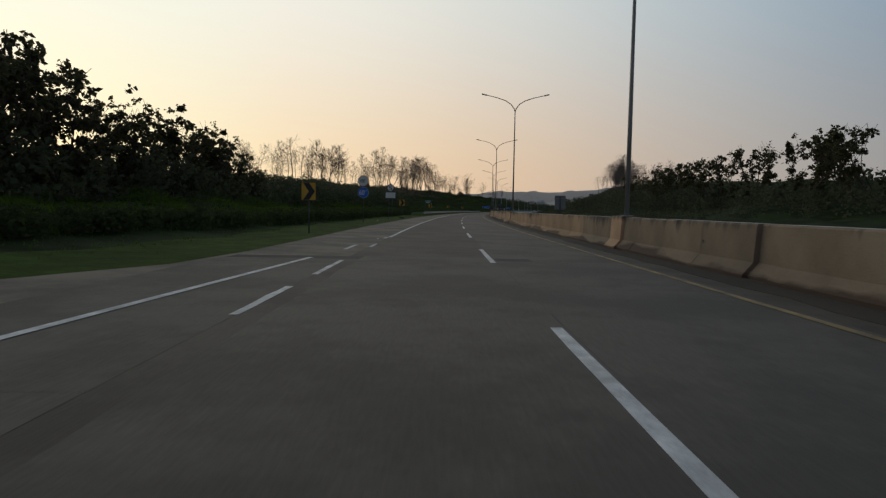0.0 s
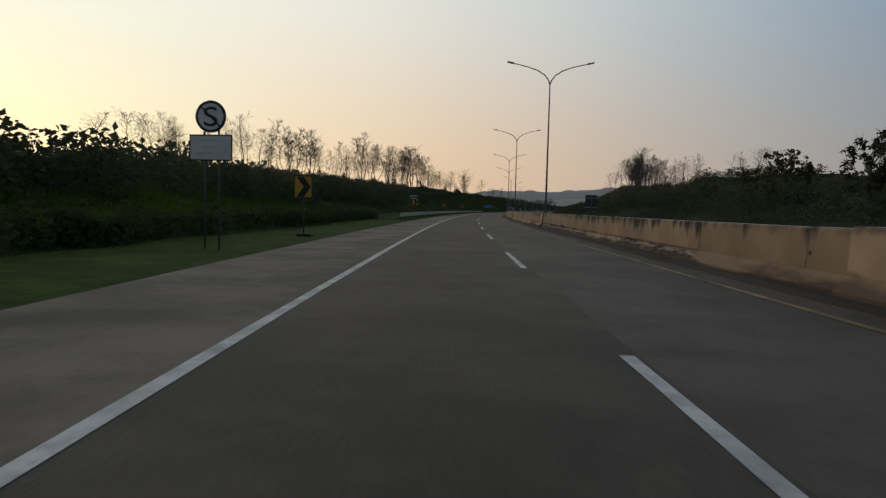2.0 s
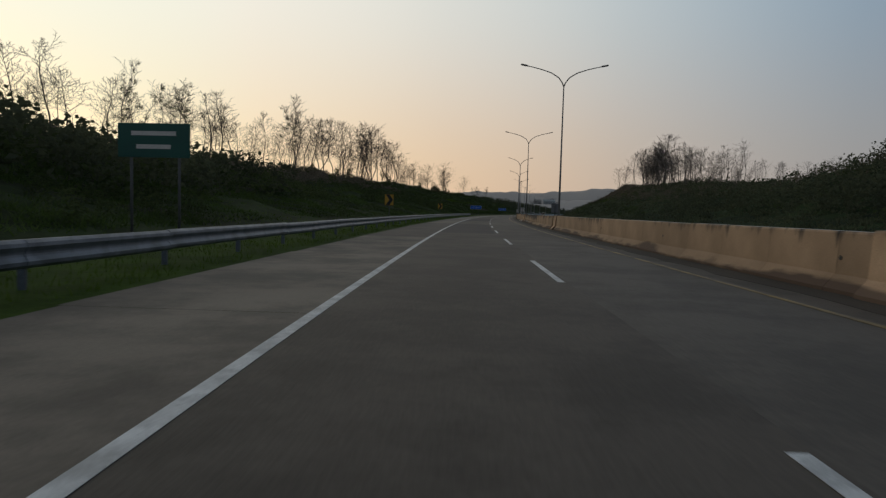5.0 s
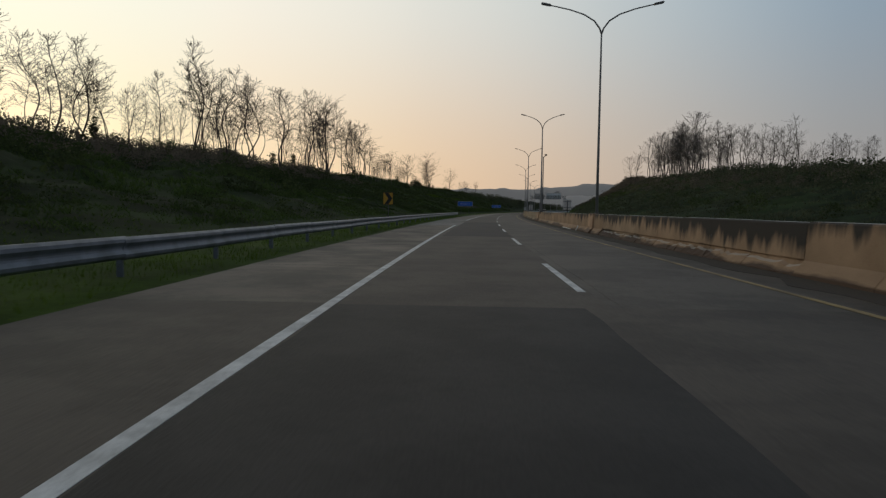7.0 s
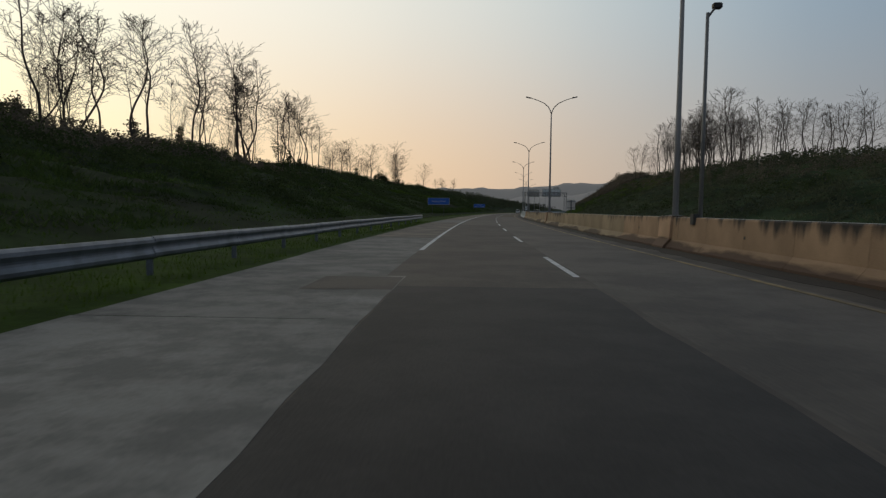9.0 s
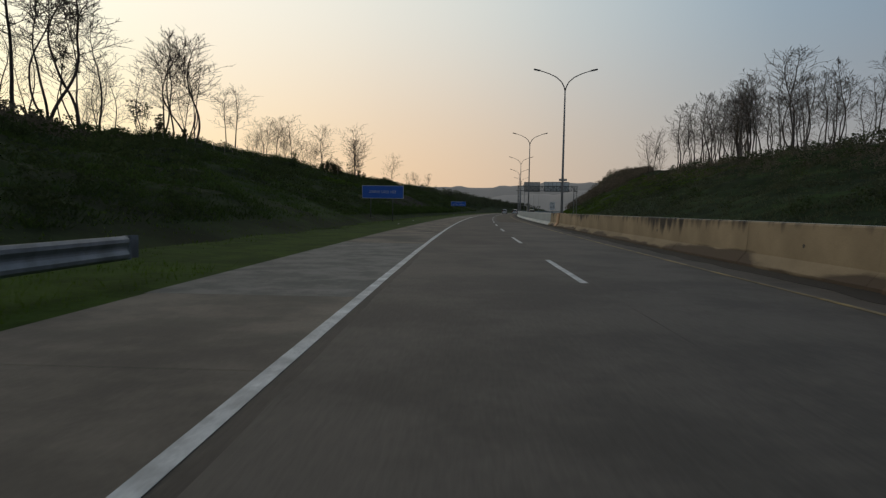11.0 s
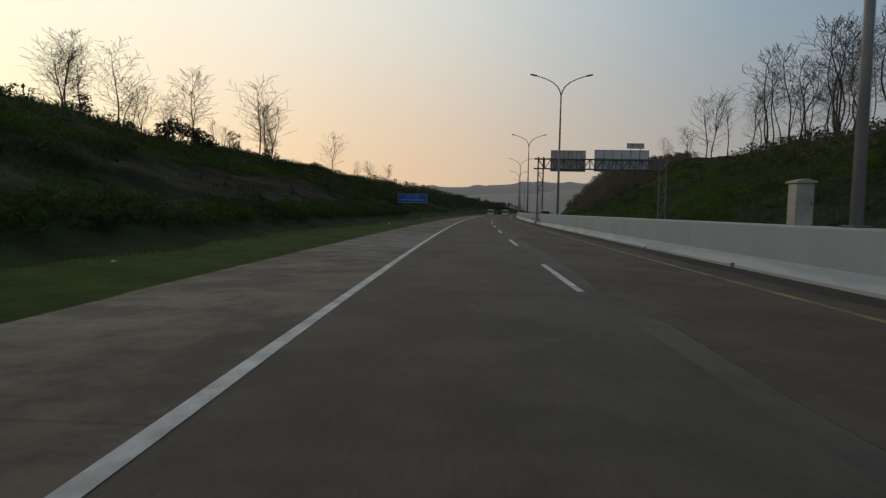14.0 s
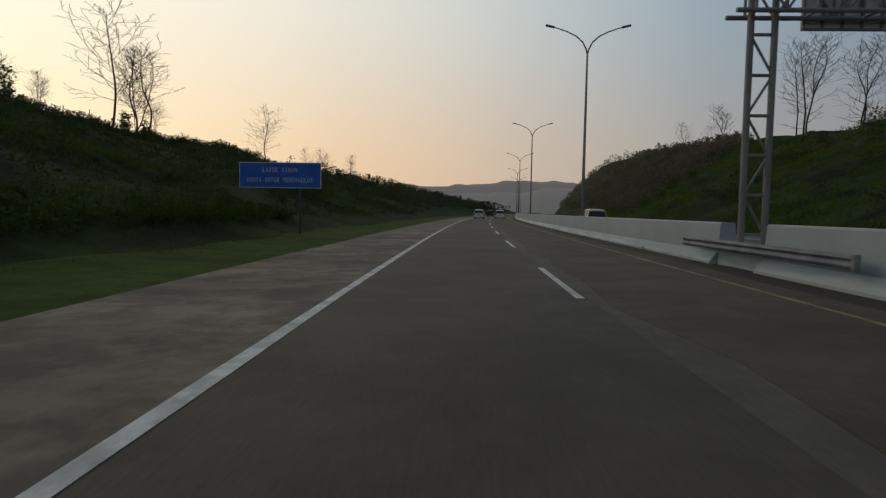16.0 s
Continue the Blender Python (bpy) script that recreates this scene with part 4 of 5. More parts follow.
for k, (s, d, size) in enumerate(((417.9, -8.97, 0.06), (57.2, -8.49, 0.07), (337.0, -8.1, 0.06), (378.7, -9.2, 0.05), (352.0, -8.6, 0.04), (93.0, -8.0, 0.04))):
    scrap(s, d, size, k + 1)


# ---- drain inlet beside the shoulder ----
inlet = thing("drain_inlet", stand(73.4, -7.72, float(land(73.4, -7.72)), -4), "low dark concrete drain inlet in the grass", "drain")
bm = bmesh.new()
box(bm, -0.3, 0.3, 0.0, 0.4, -0.05, 0.17, 0.015)
housing = part("housing", bm, DARK_STEEL, inlet)
bm = bmesh.new()
box(bm, -0.24, 0.24, -0.008, -0.003, 0.03, 0.13)
part("slot", bm, SIGN_BLACK, housing)


# ---- trees ----
class Wood:
    """Gathers tapered round bars into one mesh."""

    def __init__(self):
        self.v, self.f, self.n = [], [], 0

    def bar(self, a, b, ra, rb, sides):
        way = (b - a).normalized()
        u = way.orthogonal().normalized()
        w = way.cross(u)
        for p, r in ((a, ra), (b, rb)):
            for k in range(sides):
                t = 2 * math.pi * k / sides
                self.v.append(p + (u * math.cos(t) + w * math.sin(t)) * r)
        for k in range(sides):
            j = (k + 1) % sides
            self.f += [(self.n + k, self.n + j, self.n + sides + j), (self.n + k, self.n + sides + j, self.n + sides + k)]
        self.n += 2 * sides

    def spike(self, a, b, r):
        way = (b - a).normalized()
        u = way.orthogonal().normalized()
        w = way.cross(u)
        self.v += [a + u * r, a + (w * 0.87 - u * 0.5) * r, a - (w * 0.87 + u * 0.5) * r, b]
        self.f += [(self.n, self.n + 1, self.n + 3), (self.n + 1, self.n + 2, self.n + 3), (self.n + 2, self.n, self.n + 3)]
        self.n += 4

    def mesh(self, name, mat):
        return sheet(name, [tuple(p) for p in self.v], self.f, mat, True)


def stray(rng, amount):
    return Vector((rng.gauss(0, amount), rng.gauss(0, amount), rng.gauss(0, amount)))


def fork(rng, wood, p, way, long, r, level, deepest, tips):
    """A limb that bends as it climbs, sends out side shoots and parts in two or three at its end."""
    steps = 3 if level < 4 else 2
    sides = 6 if level == 1 else (4 if level == 2 else 3)
    sway = stray(rng, 0.16)
    for k in range(steps):
        way = (way + sway * 0.5 + stray(rng, 0.15) + Vector((0, 0, 0.15 if level < 4 else 0.06))).normalized()
        q = p + way * long / steps
        r2 = max(r * 0.945, 0.019)
        wood[0 if level < 2 else 1].bar(p, q, r, r2, sides)
        p, r = q, r2
        if level > 2:
            tips.append(p)
        if level < deepest and rng.random() < (0.0, 0.3, 0.45, 0.5, 0.4, 0.3, 0)[level] and k < steps - 1:
            out = (way + side_way(rng, way) * rng.uniform(0.6, 1.1)).normalized()
            fork(rng, wood, p, out, long * rng.uniform(0.45, 0.75), max(r * 0.55, 0.021), min(level + 2, deepest), deepest, tips)
    if level >= deepest:
        tips.append(p)
        return
    arms = 3 if rng.random() < 0.26 else 2
    around = rng.uniform(0, 6.283)
    for k in range(arms):
        aside = way.orthogonal().normalized()
        aside.rotate(Matrix.Rotation(around + 6.283 * k / arms + rng.uniform(-0.4, 0.4), 3, way))
        lean = rng.uniform(0.1, 0.38) if k == 0 else rng.uniform(0.42, 0.85)
        fork(rng, wood, p, (way + aside * lean).normalized(), long * rng.uniform(0.62, 0.88), max(r * (0.86 if k == 0 else 0.7), 0.021), level + 1, deepest, tips)


def side_way(rng, way):
    aside = way.orthogonal().normalized()
    aside.rotate(Matrix.Rotation(rng.uniform(0, 6.283), 3, way))
    return aside


def tree_wood(seed, tall, clear_stem, wide, deepest, bark):
    """Trunk and limbs of a tree of that height; gives the trunk's mesh, the crown's mesh and the twig ends."""
    rng = random.Random(seed)
    wood, tips = (Wood(), Wood()), []
    p, way = Vector((0, 0, -0.4)), Vector((rng.gauss(0, 0.06), rng.gauss(0, 0.06), 1)).normalized()
    steps = 6
    r = tall * 0.0095 + 0.02
    for k in range(steps):
        way = (way + stray(rng, 0.1) + Vector((-p.x * 0.03, -p.y * 0.03, 0.12))).normalized()
        q = p + way * tall * clear_stem / steps
        r2 = r * 0.95
        wood[0].bar(p, q, r * (1.35 if k == 0 else 1), r2, 7)
        if k > 2 and rng.random() < 0.55:
            out = (way + side_way(rng, way) * rng.uniform(0.7, 1.2)).normalized()
            fork(rng, wood, q, out, tall * rng.uniform(0.1, 0.17), r2 * 0.42, min(3, deepest), deepest, tips)
        p, r = q, r2
    for k in range(rng.choice((2, 2, 3))):
        fork(rng, wood, p, (way + side_way(rng, way) * wide * rng.uniform(0.25, 0.7)).normalized(), tall * (1 - clear_stem) * 0.34, r * (0.85 if k == 0 else 0.66), 1, deepest, tips)
    # bring the whole to its height
    top = max(t.z for t in tips)
    for w in wood:
        for v in w.v:
            v.z *= tall / top if v.z > 0 else 1
    for t in tips:
        t.z *= tall / top
    return wood[0].mesh("trunk", bark), wood[1].mesh("crown", bark), tips


def leaves_at(points, sizes, rng, flat=0.35, droop=0.35):
    """Folded leaves, two faces each, round the points."""
    n = len(points)
    u = rng.normal(size=(n, 3))
    u[:, 2] = u[:, 2] * flat - droop
    u /= np.linalg.norm(u, axis=1)[:, None]
    w = np.cross(u, rng.normal(size=(n, 3)))
    w /= np.linalg.norm(w, axis=1)[:, None] + 1e-9
    k = np.cross(u, w)
    L, W = sizes[:, None], sizes[:, None] * 0.36
    p = points
    v = np.stack([p, p + u * L * 0.45 + w * W + k * W * 0.35, p + u * L, p + u * L * 0.45 - w * W + k * W * 0.35], 1).reshape(-1, 3)
    i = np.arange(n)[:, None] * 4
    return v, np.concatenate([i + np.array([[0, 1, 2, 3]])], 0)


def twig(rng, wood, p, way, long, r, level, fine, tips):
    """A side branch that curls upwards and bears finer ones to either side."""
    steps = (5, 3, 1)[level - 1]
    curl = stray(rng, 0.11)
    side = side_way(rng, way)
    for k in range(steps):
        way = (way + curl * 0.5 + stray(rng, 0.09) + Vector((0, 0, 0.07 if level < 3 else 0.03))).normalized()
        q = p + way * long / steps
        r2 = max(r * 0.82, 0.025)
        if level == 3:
            wood.spike(p, q, r * 1.25)
        else:
            wood.bar(p, q, r, r2, 3)
        p, r = q, r2
        tips.append(p)
        if level < fine:
            side = (-side + stray(rng, 0.5)).normalized()
            aside = (side - way * side.dot(way)).normalized()
            out = (way * rng.uniform(0.7, 1.2) + aside * rng.uniform(0.6, 1.0)).normalized()
            twig(rng, wood, p, out, long * rng.uniform(0.36, 0.62) * (1 - 0.1 * k), max(r * 0.65, 0.027), level + 1, fine, tips)


def stem(rng, wood, p, way, top, r, tall, low, wide, fine, tips, sway):
    """A winding stem up to the height top, with side branches above the share low of the tree's height."""
    bend, turn, start = Vector((0, 0, 0)), rng.uniform(0, 6.283), r
    bottom, foot = p.z, p + way * tall * 0.06
    while p.z < top:
        bend = bend * 0.72 + stray(rng, sway)
        bend.z = 0
        way = (way + bend * 0.6 + Vector(((foot.x - p.x) * 0.06, (foot.y - p.y) * 0.06, 0.3))).normalized()
        q = p + way * tall * rng.uniform(0.04, 0.06)
        left = max(0.0, (top - q.z) / (top - bottom))
        r2 = max(start * (0.18 + 0.82 * left ** 0.8), 0.03)
        wood[0].bar(p, q, r, r2, 6)
        p, r = q, r2
        h = (p.z / tall - low) / (1.02 - low)
        if h > 0:
            for _ in range(1 if rng.random() < 0.45 else 2):
                turn += 2.4 + rng.uniform(-0.6, 0.6)
                reach = wide * tall * (0.3 + 0.7 * math.sqrt(max(0.0, 1 - (1.9 * h - 0.85) ** 2))) * rng.uniform(0.5, 1.15)
                out = Vector((math.cos(turn), math.sin(turn), rng.uniform(0.2, 0.7) + 0.9 * h)).normalized()
                twig(rng, wood[1], p, out, reach, max(r2 * 0.5, 0.036), 1, fine, tips)
    for _ in range(2):
        twig(rng, wood[1], p, (way + side_way(rng, way) * 0.5).normalized(), tall * 0.08, 0.036, 1, fine, tips)


def bare_tree(seed, tall, stems, low, wide, fine, clumps=0, bark=BARK, sway=0.12):
    tree = thing("bare_tree", pose(0, -400, -40), "leafless tree with dark clumps of creeper in its crown" if clumps else "leafless grey-barked tree on the crest of the bank", "tree", "bare trees on the banks")
    rng = random.Random(seed)
    wood, tips = (Wood(), Wood()), []
    r = tall * 0.0062 + 0.02
    base = Vector((0, 0, -0.5))
    lean = Vector((rng.gauss(0, 0.05), rng.gauss(0, 0.05), 1)).normalized()
    stem(rng, wood, base, lean, tall * 0.96, r, tall, low, wide, fine, tips, sway)
    trunk_line = [sum((wood[0].v[i * 12 + j] for j in range(6)), Vector()) / 6 for i in range(len(wood[0].v) // 12)]
    for k in range(stems - 1):
        fork_at = trunk_line[int(len(trunk_line) * rng.choice((0.0, 0.03, 0.1, 0.45)))]
        out = (Vector((0, 0, 1)) + side_way(rng, Vector((0, 0, 1))) * rng.uniform(0.3, 0.6)).normalized()
        stem(rng, wood, fork_at, out, tall * rng.uniform(0.62, 0.95), r * rng.uniform(0.6, 0.8), tall, low, wide * 0.9, fine, tips, sway)
    high = max(t.z for t in tips)
    for w in wood:
        for v in w.v:
            v.z *= tall / high if v.z > 0 else 1
    link("trunk", wood[0].mesh("trunk", bark), None, tree)
    link("crown", wood[1].mesh("crown", bark), None, tree)
    if clumps:
        rng = np.random.default_rng(seed)
        ends = np.array([tuple(p) for p in tips])
        ends[:, 2] *= tall / high
        at = np.repeat(ends[rng.integers(0, len(ends), clumps)], 34, 0) + rng.normal(size=(clumps * 34, 3)) * 0.22
        v, f = leaves_at(at, rng.uniform(0.14, 0.34, clumps * 34), rng)
        link("creeper", sheet("creeper", v, f, LEAF), None, tree)
    return tree


def leafy_tree(seed, tall, green=LEAF, full=36):
    tree = thing("leafy_tree", pose(0, -400, -40), "dark broad-leaved tree with large drooping leaves", "tree", "leafy trees beside the road")
    trunk, crown, tips = tree_wood(seed, tall, 0.14, 1.6, 4, BARK)
    link("trunk", trunk, None, tree)
    link("crown", crown, None, tree)
    rng = np.random.default_rng(seed)
    ends = np.array([tuple(p) for p in tips])
    ends = ends[(ends[:, 2] > tall * 0.16) & (ends[:, 2] < tall * 0.97)]
    low, high = ends[ends[:, 2] < tall * 0.55], ends[ends[:, 2] >= tall * 0.55]
    tufts = np.concatenate([low[rng.integers(0, len(low), full)], high[rng.integers(0, len(high), full + 14)]])
    at = np.repeat(tufts, 11, 0)
    n = len(at)
    at += rng.normal(size=(n, 3)) * np.array((0.15, 0.15, 0.17))
    v, f = leaves_at(at, rng.uniform(0.26, 0.5, n), rng, 0.4, 0.75)
    link("foliage", sheet("foliage", v, f, green), None, tree)
    return tree


def sow(trees, s, d, tall, unit, rng, sink=0.15, spread=(0.9, 1.25)):
    k = tall / unit
    z = float(land(s, d)) - sink
    m = stand(s, d, z, rng.uniform(0, 360)) @ Matrix.Diagonal((k * rng.uniform(*spread), k * rng.uniform(*spread), k, 1))
    return copy_thing(rng.choice(trees), m)


pick = random.Random(21)
fine_trees = [bare_tree(11 + k, 20.0, (1, 2, 1, 2, 3, 1, 2, 1)[k], (0.3, 0.34, 0.42, 0.28, 0.36, 0.48, 0.4, 0.25)[k], (0.26, 0.22, 0.27, 0.21, 0.2, 0.26, 0.22, 0.23)[k], 3, 0, BARK, (0.07, 0.09, 0.05, 0.07, 0.08, 0.08, 0.06, 0.1)[k]) for k in range(8)]
light_trees = [bare_tree(41 + k, 20.0, (1, 2, 1, 2)[k], (0.15, 0.2, 0.3, 0.12)[k], (0.3, 0.26, 0.28, 0.27)[k], 2, 0, BARK, 0.09) for k in range(4)]
wood_trees = [bare_tree(81 + k, 20.0, (1, 2, 1, 1)[k], (0.42, 0.4, 0.5, 0.36)[k], (0.24, 0.2, 0.23, 0.2)[k], 3, 0, HAZED_BARK, 0.07) for k in range(4)]
fan_trees = [bare_tree(131 + k, 20.0, (1, 2, 2, 1)[k], (0.26, 0.32, 0.3, 0.36)[k], (0.3, 0.26, 0.28, 0.31)[k], 3, 0, BARK, (0.035, 0.05, 0.05, 0.03)[k]) for k in range(4)]
tall_trees = [bare_tree(141 + k, 20.0, 1, (0.46, 0.42)[k], (0.25, 0.27)[k], 3, 0, BARK, 0.03) for k in range(2)]
back_trees = [bare_tree(91 + k, 20.0, (1, 1, 2)[k], (0.3, 0.4, 0.35)[k], (0.24, 0.25, 0.22)[k], 2, 0, HAZED_BARK, 0.07) for k in range(3)]
broad = [leafy_tree(61 + k, 9.0) for k in range(4)]
thick = [leafy_tree(66 + k, 9.0, LEAF, 70) for k in range(2)]
LEFT_NEAR = ((204, -103, 26), (223, -111, 30), (225, -87, 26.4), (222, -79, 27), (228, -76, 30), (212, -90, 25), (240, -84, 27), (251, -80, 28), (266, -74, 28.3), (280, -76, 30.8),
             (289, -87, 35), (289, -78, 33), (294, -78, 31), (312, -83, 28), (303, -70, 29.7), (290, -56, 32), (276, -43, 23.6), (283, -50, 25), (293, -46, 26.2), (314, -49, 28),
             (324, -61, 31), (323, -53, 30), (325, -47, 30))
LEFT_MIDDLE = ((329, -72, 35), (316, -59, 30), (338, -52, 31), (348, -50, 33), (357, -53, 33), (366, -56, 33), (376, -60, 31), (392, -59, 33), (390, -56, 30), (396, -57, 33), (390, -52, 32.5), (399, -63, 31),
               (420, -61, 29), (422, -60, 29.5), (451, -60, 24.6), (451, -62, 27), (459, -68, 28), (461, -71, 28), (465, -64, 29.6), (473, -59, 22), (486, -74, 28), (485, -61, 30))
LEFT_FAR = ((507, -57, 33), (518, -60, 28.5), (530, -64, 22), (496, -60, 19.5), (570, -59, 28.3), (605, -62, 21), (620, -62, 22.5), (627, -63, 21.5), (660, -64, 24))
for s, d, top in LEFT_NEAR + LEFT_MIDDLE + LEFT_FAR:
    sow(fine_trees if s < 415 else (tall_trees if s < 430 else fan_trees), s, d, top - float(land(s, d)), 20.0, pick, 0.15, (1.15, 1.55))
for s, d, top in ((432.7, -60, 20.2), (430.5, -61, 19.8), (437, -62, 19.0), (515, -58, 28.0), (521, -60, 29.5), (494, -58, 18.0), (461.6, -60, 22.4), (466.4, -60, 22.0), (490.7, -60, 20.2), (477, -62, 20.0)):
    sow(light_trees, s, d, top - float(land(s, d)), 20.0, pick, 0.15, (1.3, 1.7))
other = random.Random(5)
for s, d, top in ((186, -80, 20.8), (189, -83, 23.0), (192, -80, 23.8), (196, -79, 23.2), (199.5, -82, 21.8), (204, -84, 20.0)):
    sow(fine_trees, s, d, top - float(land(s, d)), 20.0, other, 0.15, (1.15, 1.55))
grown = [bare_tree(121 + k, 20.0, 2, (0.4, 0.46)[k], 0.22, 3, 26, BARK, 0.1) for k in range(2)]
for s, d, top in ((247, -75, 30.5), (258, -76, 28.5), (262, -73, 30), (299, -60, 31), (372, -60, 33)):
    sow(grown, s, d, top - float(land(s, d)), 20.0, pick)
for s, d, top in ((252, -79, 25), (270, -80, 26), (243, -90, 26), (232, -84, 24), (300, -82, 27), (306, -77, 27), (318, -66, 27), (341, -60, 25), (352, -60, 26), (371, -50, 21)):
    sow(fine_trees, s, d, top - float(land(s, d)), 20.0, pick)
RIGHT_NEAR = ((330, 75, 18), (345, 76, 19), (360, 75, 20), (372, 75, 21), (377, 75, 21.6), (385, 75, 26.6), (397, 75, 28.6), (404, 72, 28), (416, 75, 33), (424, 70, 30), (433, 75, 37),
              (440, 68, 41), (448, 72, 43), (456, 68, 38), (468, 68, 41), (475, 68, 41), (482, 72, 42), (488, 64, 39.5), (498, 68, 41))
RIGHT_FAR = ((507, 66, 37), (509, 59, 39.4), (520, 67, 37), (530, 54, 33.8), (525, 51, 31.4), (534, 65, 35), (544, 70, 36), (572, 70, 40), (628, 70, 38), (634, 72, 36), (684, 70, 40))
for s, d, top in RIGHT_NEAR + RIGHT_FAR:
    sow(wood_trees if 380 < s < 525 else light_trees, s, d, top - float(land(s, d)), 20.0, pick, 0.15, (1.1, 1.5))
for k in range(34):
    s, d = pick.uniform(385, 520), pick.uniform(60, 78)
    sow(back_trees if k % 2 else wood_trees, s, d, float(np.interp(s, (385, 430, 480, 520), (12, 18, 24, 22))) * pick.uniform(0.8, 1.08), 20.0, pick, 0.15, (1.1, 1.5))
# thinner growth behind and between them
for k in range(36):
    s = pick.uniform(190, 400)
    d = -float(np.interp(s, (190, 300, 400), (92, 74, 66))) + pick.uniform(-12, 12)
    sow(light_trees, s, d, float(np.interp(s, (190, 250, 330, 400), (12, 14, 15, 14))) * pick.uniform(0.6, 1.0), 20.0, pick)
for k in range(48):
    s = pick.uniform(310, 535)
    d = pick.uniform(64, 100)
    sow(back_trees if k % 3 else light_trees, s, d, float(np.interp(s, (310, 380, 450, 525), (8, 14, 22, 20))) * pick.uniform(0.7, 1.1), 20.0, pick, 0.15, (1.1, 1.5))
for k in range(16):
    d = pick.uniform(30, 60)
    sow(back_trees, 536 + 1.5 * (d - 24) + pick.uniform(0, 70), d, pick.uniform(3.0, 5.5), 20.0, pick, 0.15, (1.3, 1.9))
for k in range(28):
    s, d = pick.uniform(185, 375), pick.uniform(62, 84)
    sow(light_trees if k % 2 else back_trees, s, d, pick.uniform(4.5, 8.5), 20.0, pick, 0.15, (1.2, 1.7))
# a row of tall ones with lower growth between
for k in range(54):
    s, d = 8 + 1.4 * k, -24.5 + pick.uniform(-4.5, 3.5)
    far = -d / 24
    top = float(np.interp((s + 4) / far - 4, (10, 20, 27, 29, 31, 33, 35, 37.5, 40, 45, 50, 53.5, 56, 59.5, 62.5, 66, 72, 82), (7.5, 8.4, 9.4, 9.0, 9.7, 9.5, 8.7, 8.0, 8.6, 9.0, 9.0, 8.4, 7.7, 6.9, 6.2, 5.5, 4.9, 4.3)))
    top = 1.27 + (top - 1.27) * far * (pick.uniform(0.95, 1.06) if k % 3 else pick.uniform(0.66, 0.84))
    sow(broad if k % 3 else thick, s, d, max(1.6, top - float(land(s, d))), 9.0, pick)
for s, d, top in ((104, -30, 5.4), (112, -33, 6.0), (120, -36, 6.6), (126, -38, 7.0), (134, -41, 7.4), (92, -28, 5.2)):
    sow(broad, s, d, top - float(land(s, d)), 9.0, pick)
for k in range(25):
    s, d = 40 + 4.4 * k, 34 + pick.uniform(-2, 4)
    top = float(np.interp(s, (40, 50, 62, 90, 120, 136, 150), (8.4, 9.2, 9.5, 9.3, 9.0, 6.8, 5.1))) * pick.uniform(0.9, 1.05)
    sow(broad, s, d, top - float(land(s, d)), 9.0, pick)
# far trees whose leaf colour is greyed to carry the haze
dusty = [leafy_tree(71 + k, 9.0, SCRUB_FAR, 60) for k in range(2)]
for k in range(26):
    s, d = 590 + 9.8 * k + pick.uniform(-4, 4), -float(np.interp(k, (0, 8, 25), (40, 30, 17))) + pick.uniform(-9, 9)
    d = min(d, -13.0)
    top = float(np.interp(-d, (13, 20, 35, 50), (6.5, 8.0, 11.0, 13.5))) * pick.uniform(0.85, 1.02)
    sow(dusty, s, d, max(2.2, top - float(land(s, d))), 9.0, pick, 0.15, (1.1, 1.6))
for ob in dusty + thick + tall_trees + fan_trees + grown + fine_trees + wood_trees + back_trees + light_trees + broad:
    for o in (*ob.children_recursive, ob):
        bpy.data.objects.remove(o)


# ---- scrub, crops and grass ----
def scrub(name, s, d, size, per, mat, seed, leaf=(0.12, 0.3), label="", tall=0.8):
    """Many low bushes of loose leaves in one mesh."""
    rng = np.random.default_rng(seed)
    n = len(s)
    base = place_all(s, d, land(s, d))
    i = np.repeat(np.arange(n), per)
    t, h = rng.uniform(0, 2 * np.pi, n * per), rng.uniform(0, 1, n * per) ** 0.7
    r = np.sqrt(rng.uniform(0, 1, n * per)) * np.sqrt(np.clip(1.15 - h * h, 0.05, None)) * (0.75 + 0.35 * np.sin(3 * t + i))
    p = base[i] + np.stack([r * np.cos(t), r * np.sin(t), h * tall * 1.6], -1) * size[i][:, None]
    v, f = leaves_at(p, rng.uniform(*leaf, n * per) * (0.6 + 0.5 * size[i]), rng, 0.7, 0.05)
    return tagged(link(name, sheet(name, v, f, mat), None), label, "scrub", kind="stuff")


rng = np.random.default_rng(5)


def in_scar(s, d):
    """Where the cut face of the bank is bare."""
    return ((s - 419) / 25) ** 2 + ((d + 18.8) / 6.4) ** 2 < 0.8


def patchy(s, d):
    return np.sin(s * 0.11 + 2) * np.sin(d * 0.23 + s * 0.045) + 0.6 * np.sin(s * 0.31 + d * 0.17)


n = 2900
s, d = rng.uniform(40, 640, n), -rng.uniform(17, 57, n)
keep = patchy(s, d) + np.where(s < 190, 0.5, 0) + np.clip((-d - 46) / 10, 0, 1) * np.where(s > 360, -4.0, 0.9) > rng.uniform(-0.3, 1.3, n)
keep &= ~in_scar(s, d)
scrub("scrub", s[keep], d[keep], rng.uniform(0.8, 2.1, keep.sum()) * np.where(s[keep] < 190, 1.2, 0.95), 64, SCRUB, 1, (0.12, 0.26), label="dark low bushes scattered over the grassy bank", tall=0.6)
n = 2900
s, d = rng.uniform(20, 680, n), rng.uniform(21, 60, n)
keep = patchy(s + 40, d) + np.clip((d - 50) / 10, 0, 1) * 0.9 + np.where(s > 520, -2.0, 0) > rng.uniform(-0.3, 1.4, n)
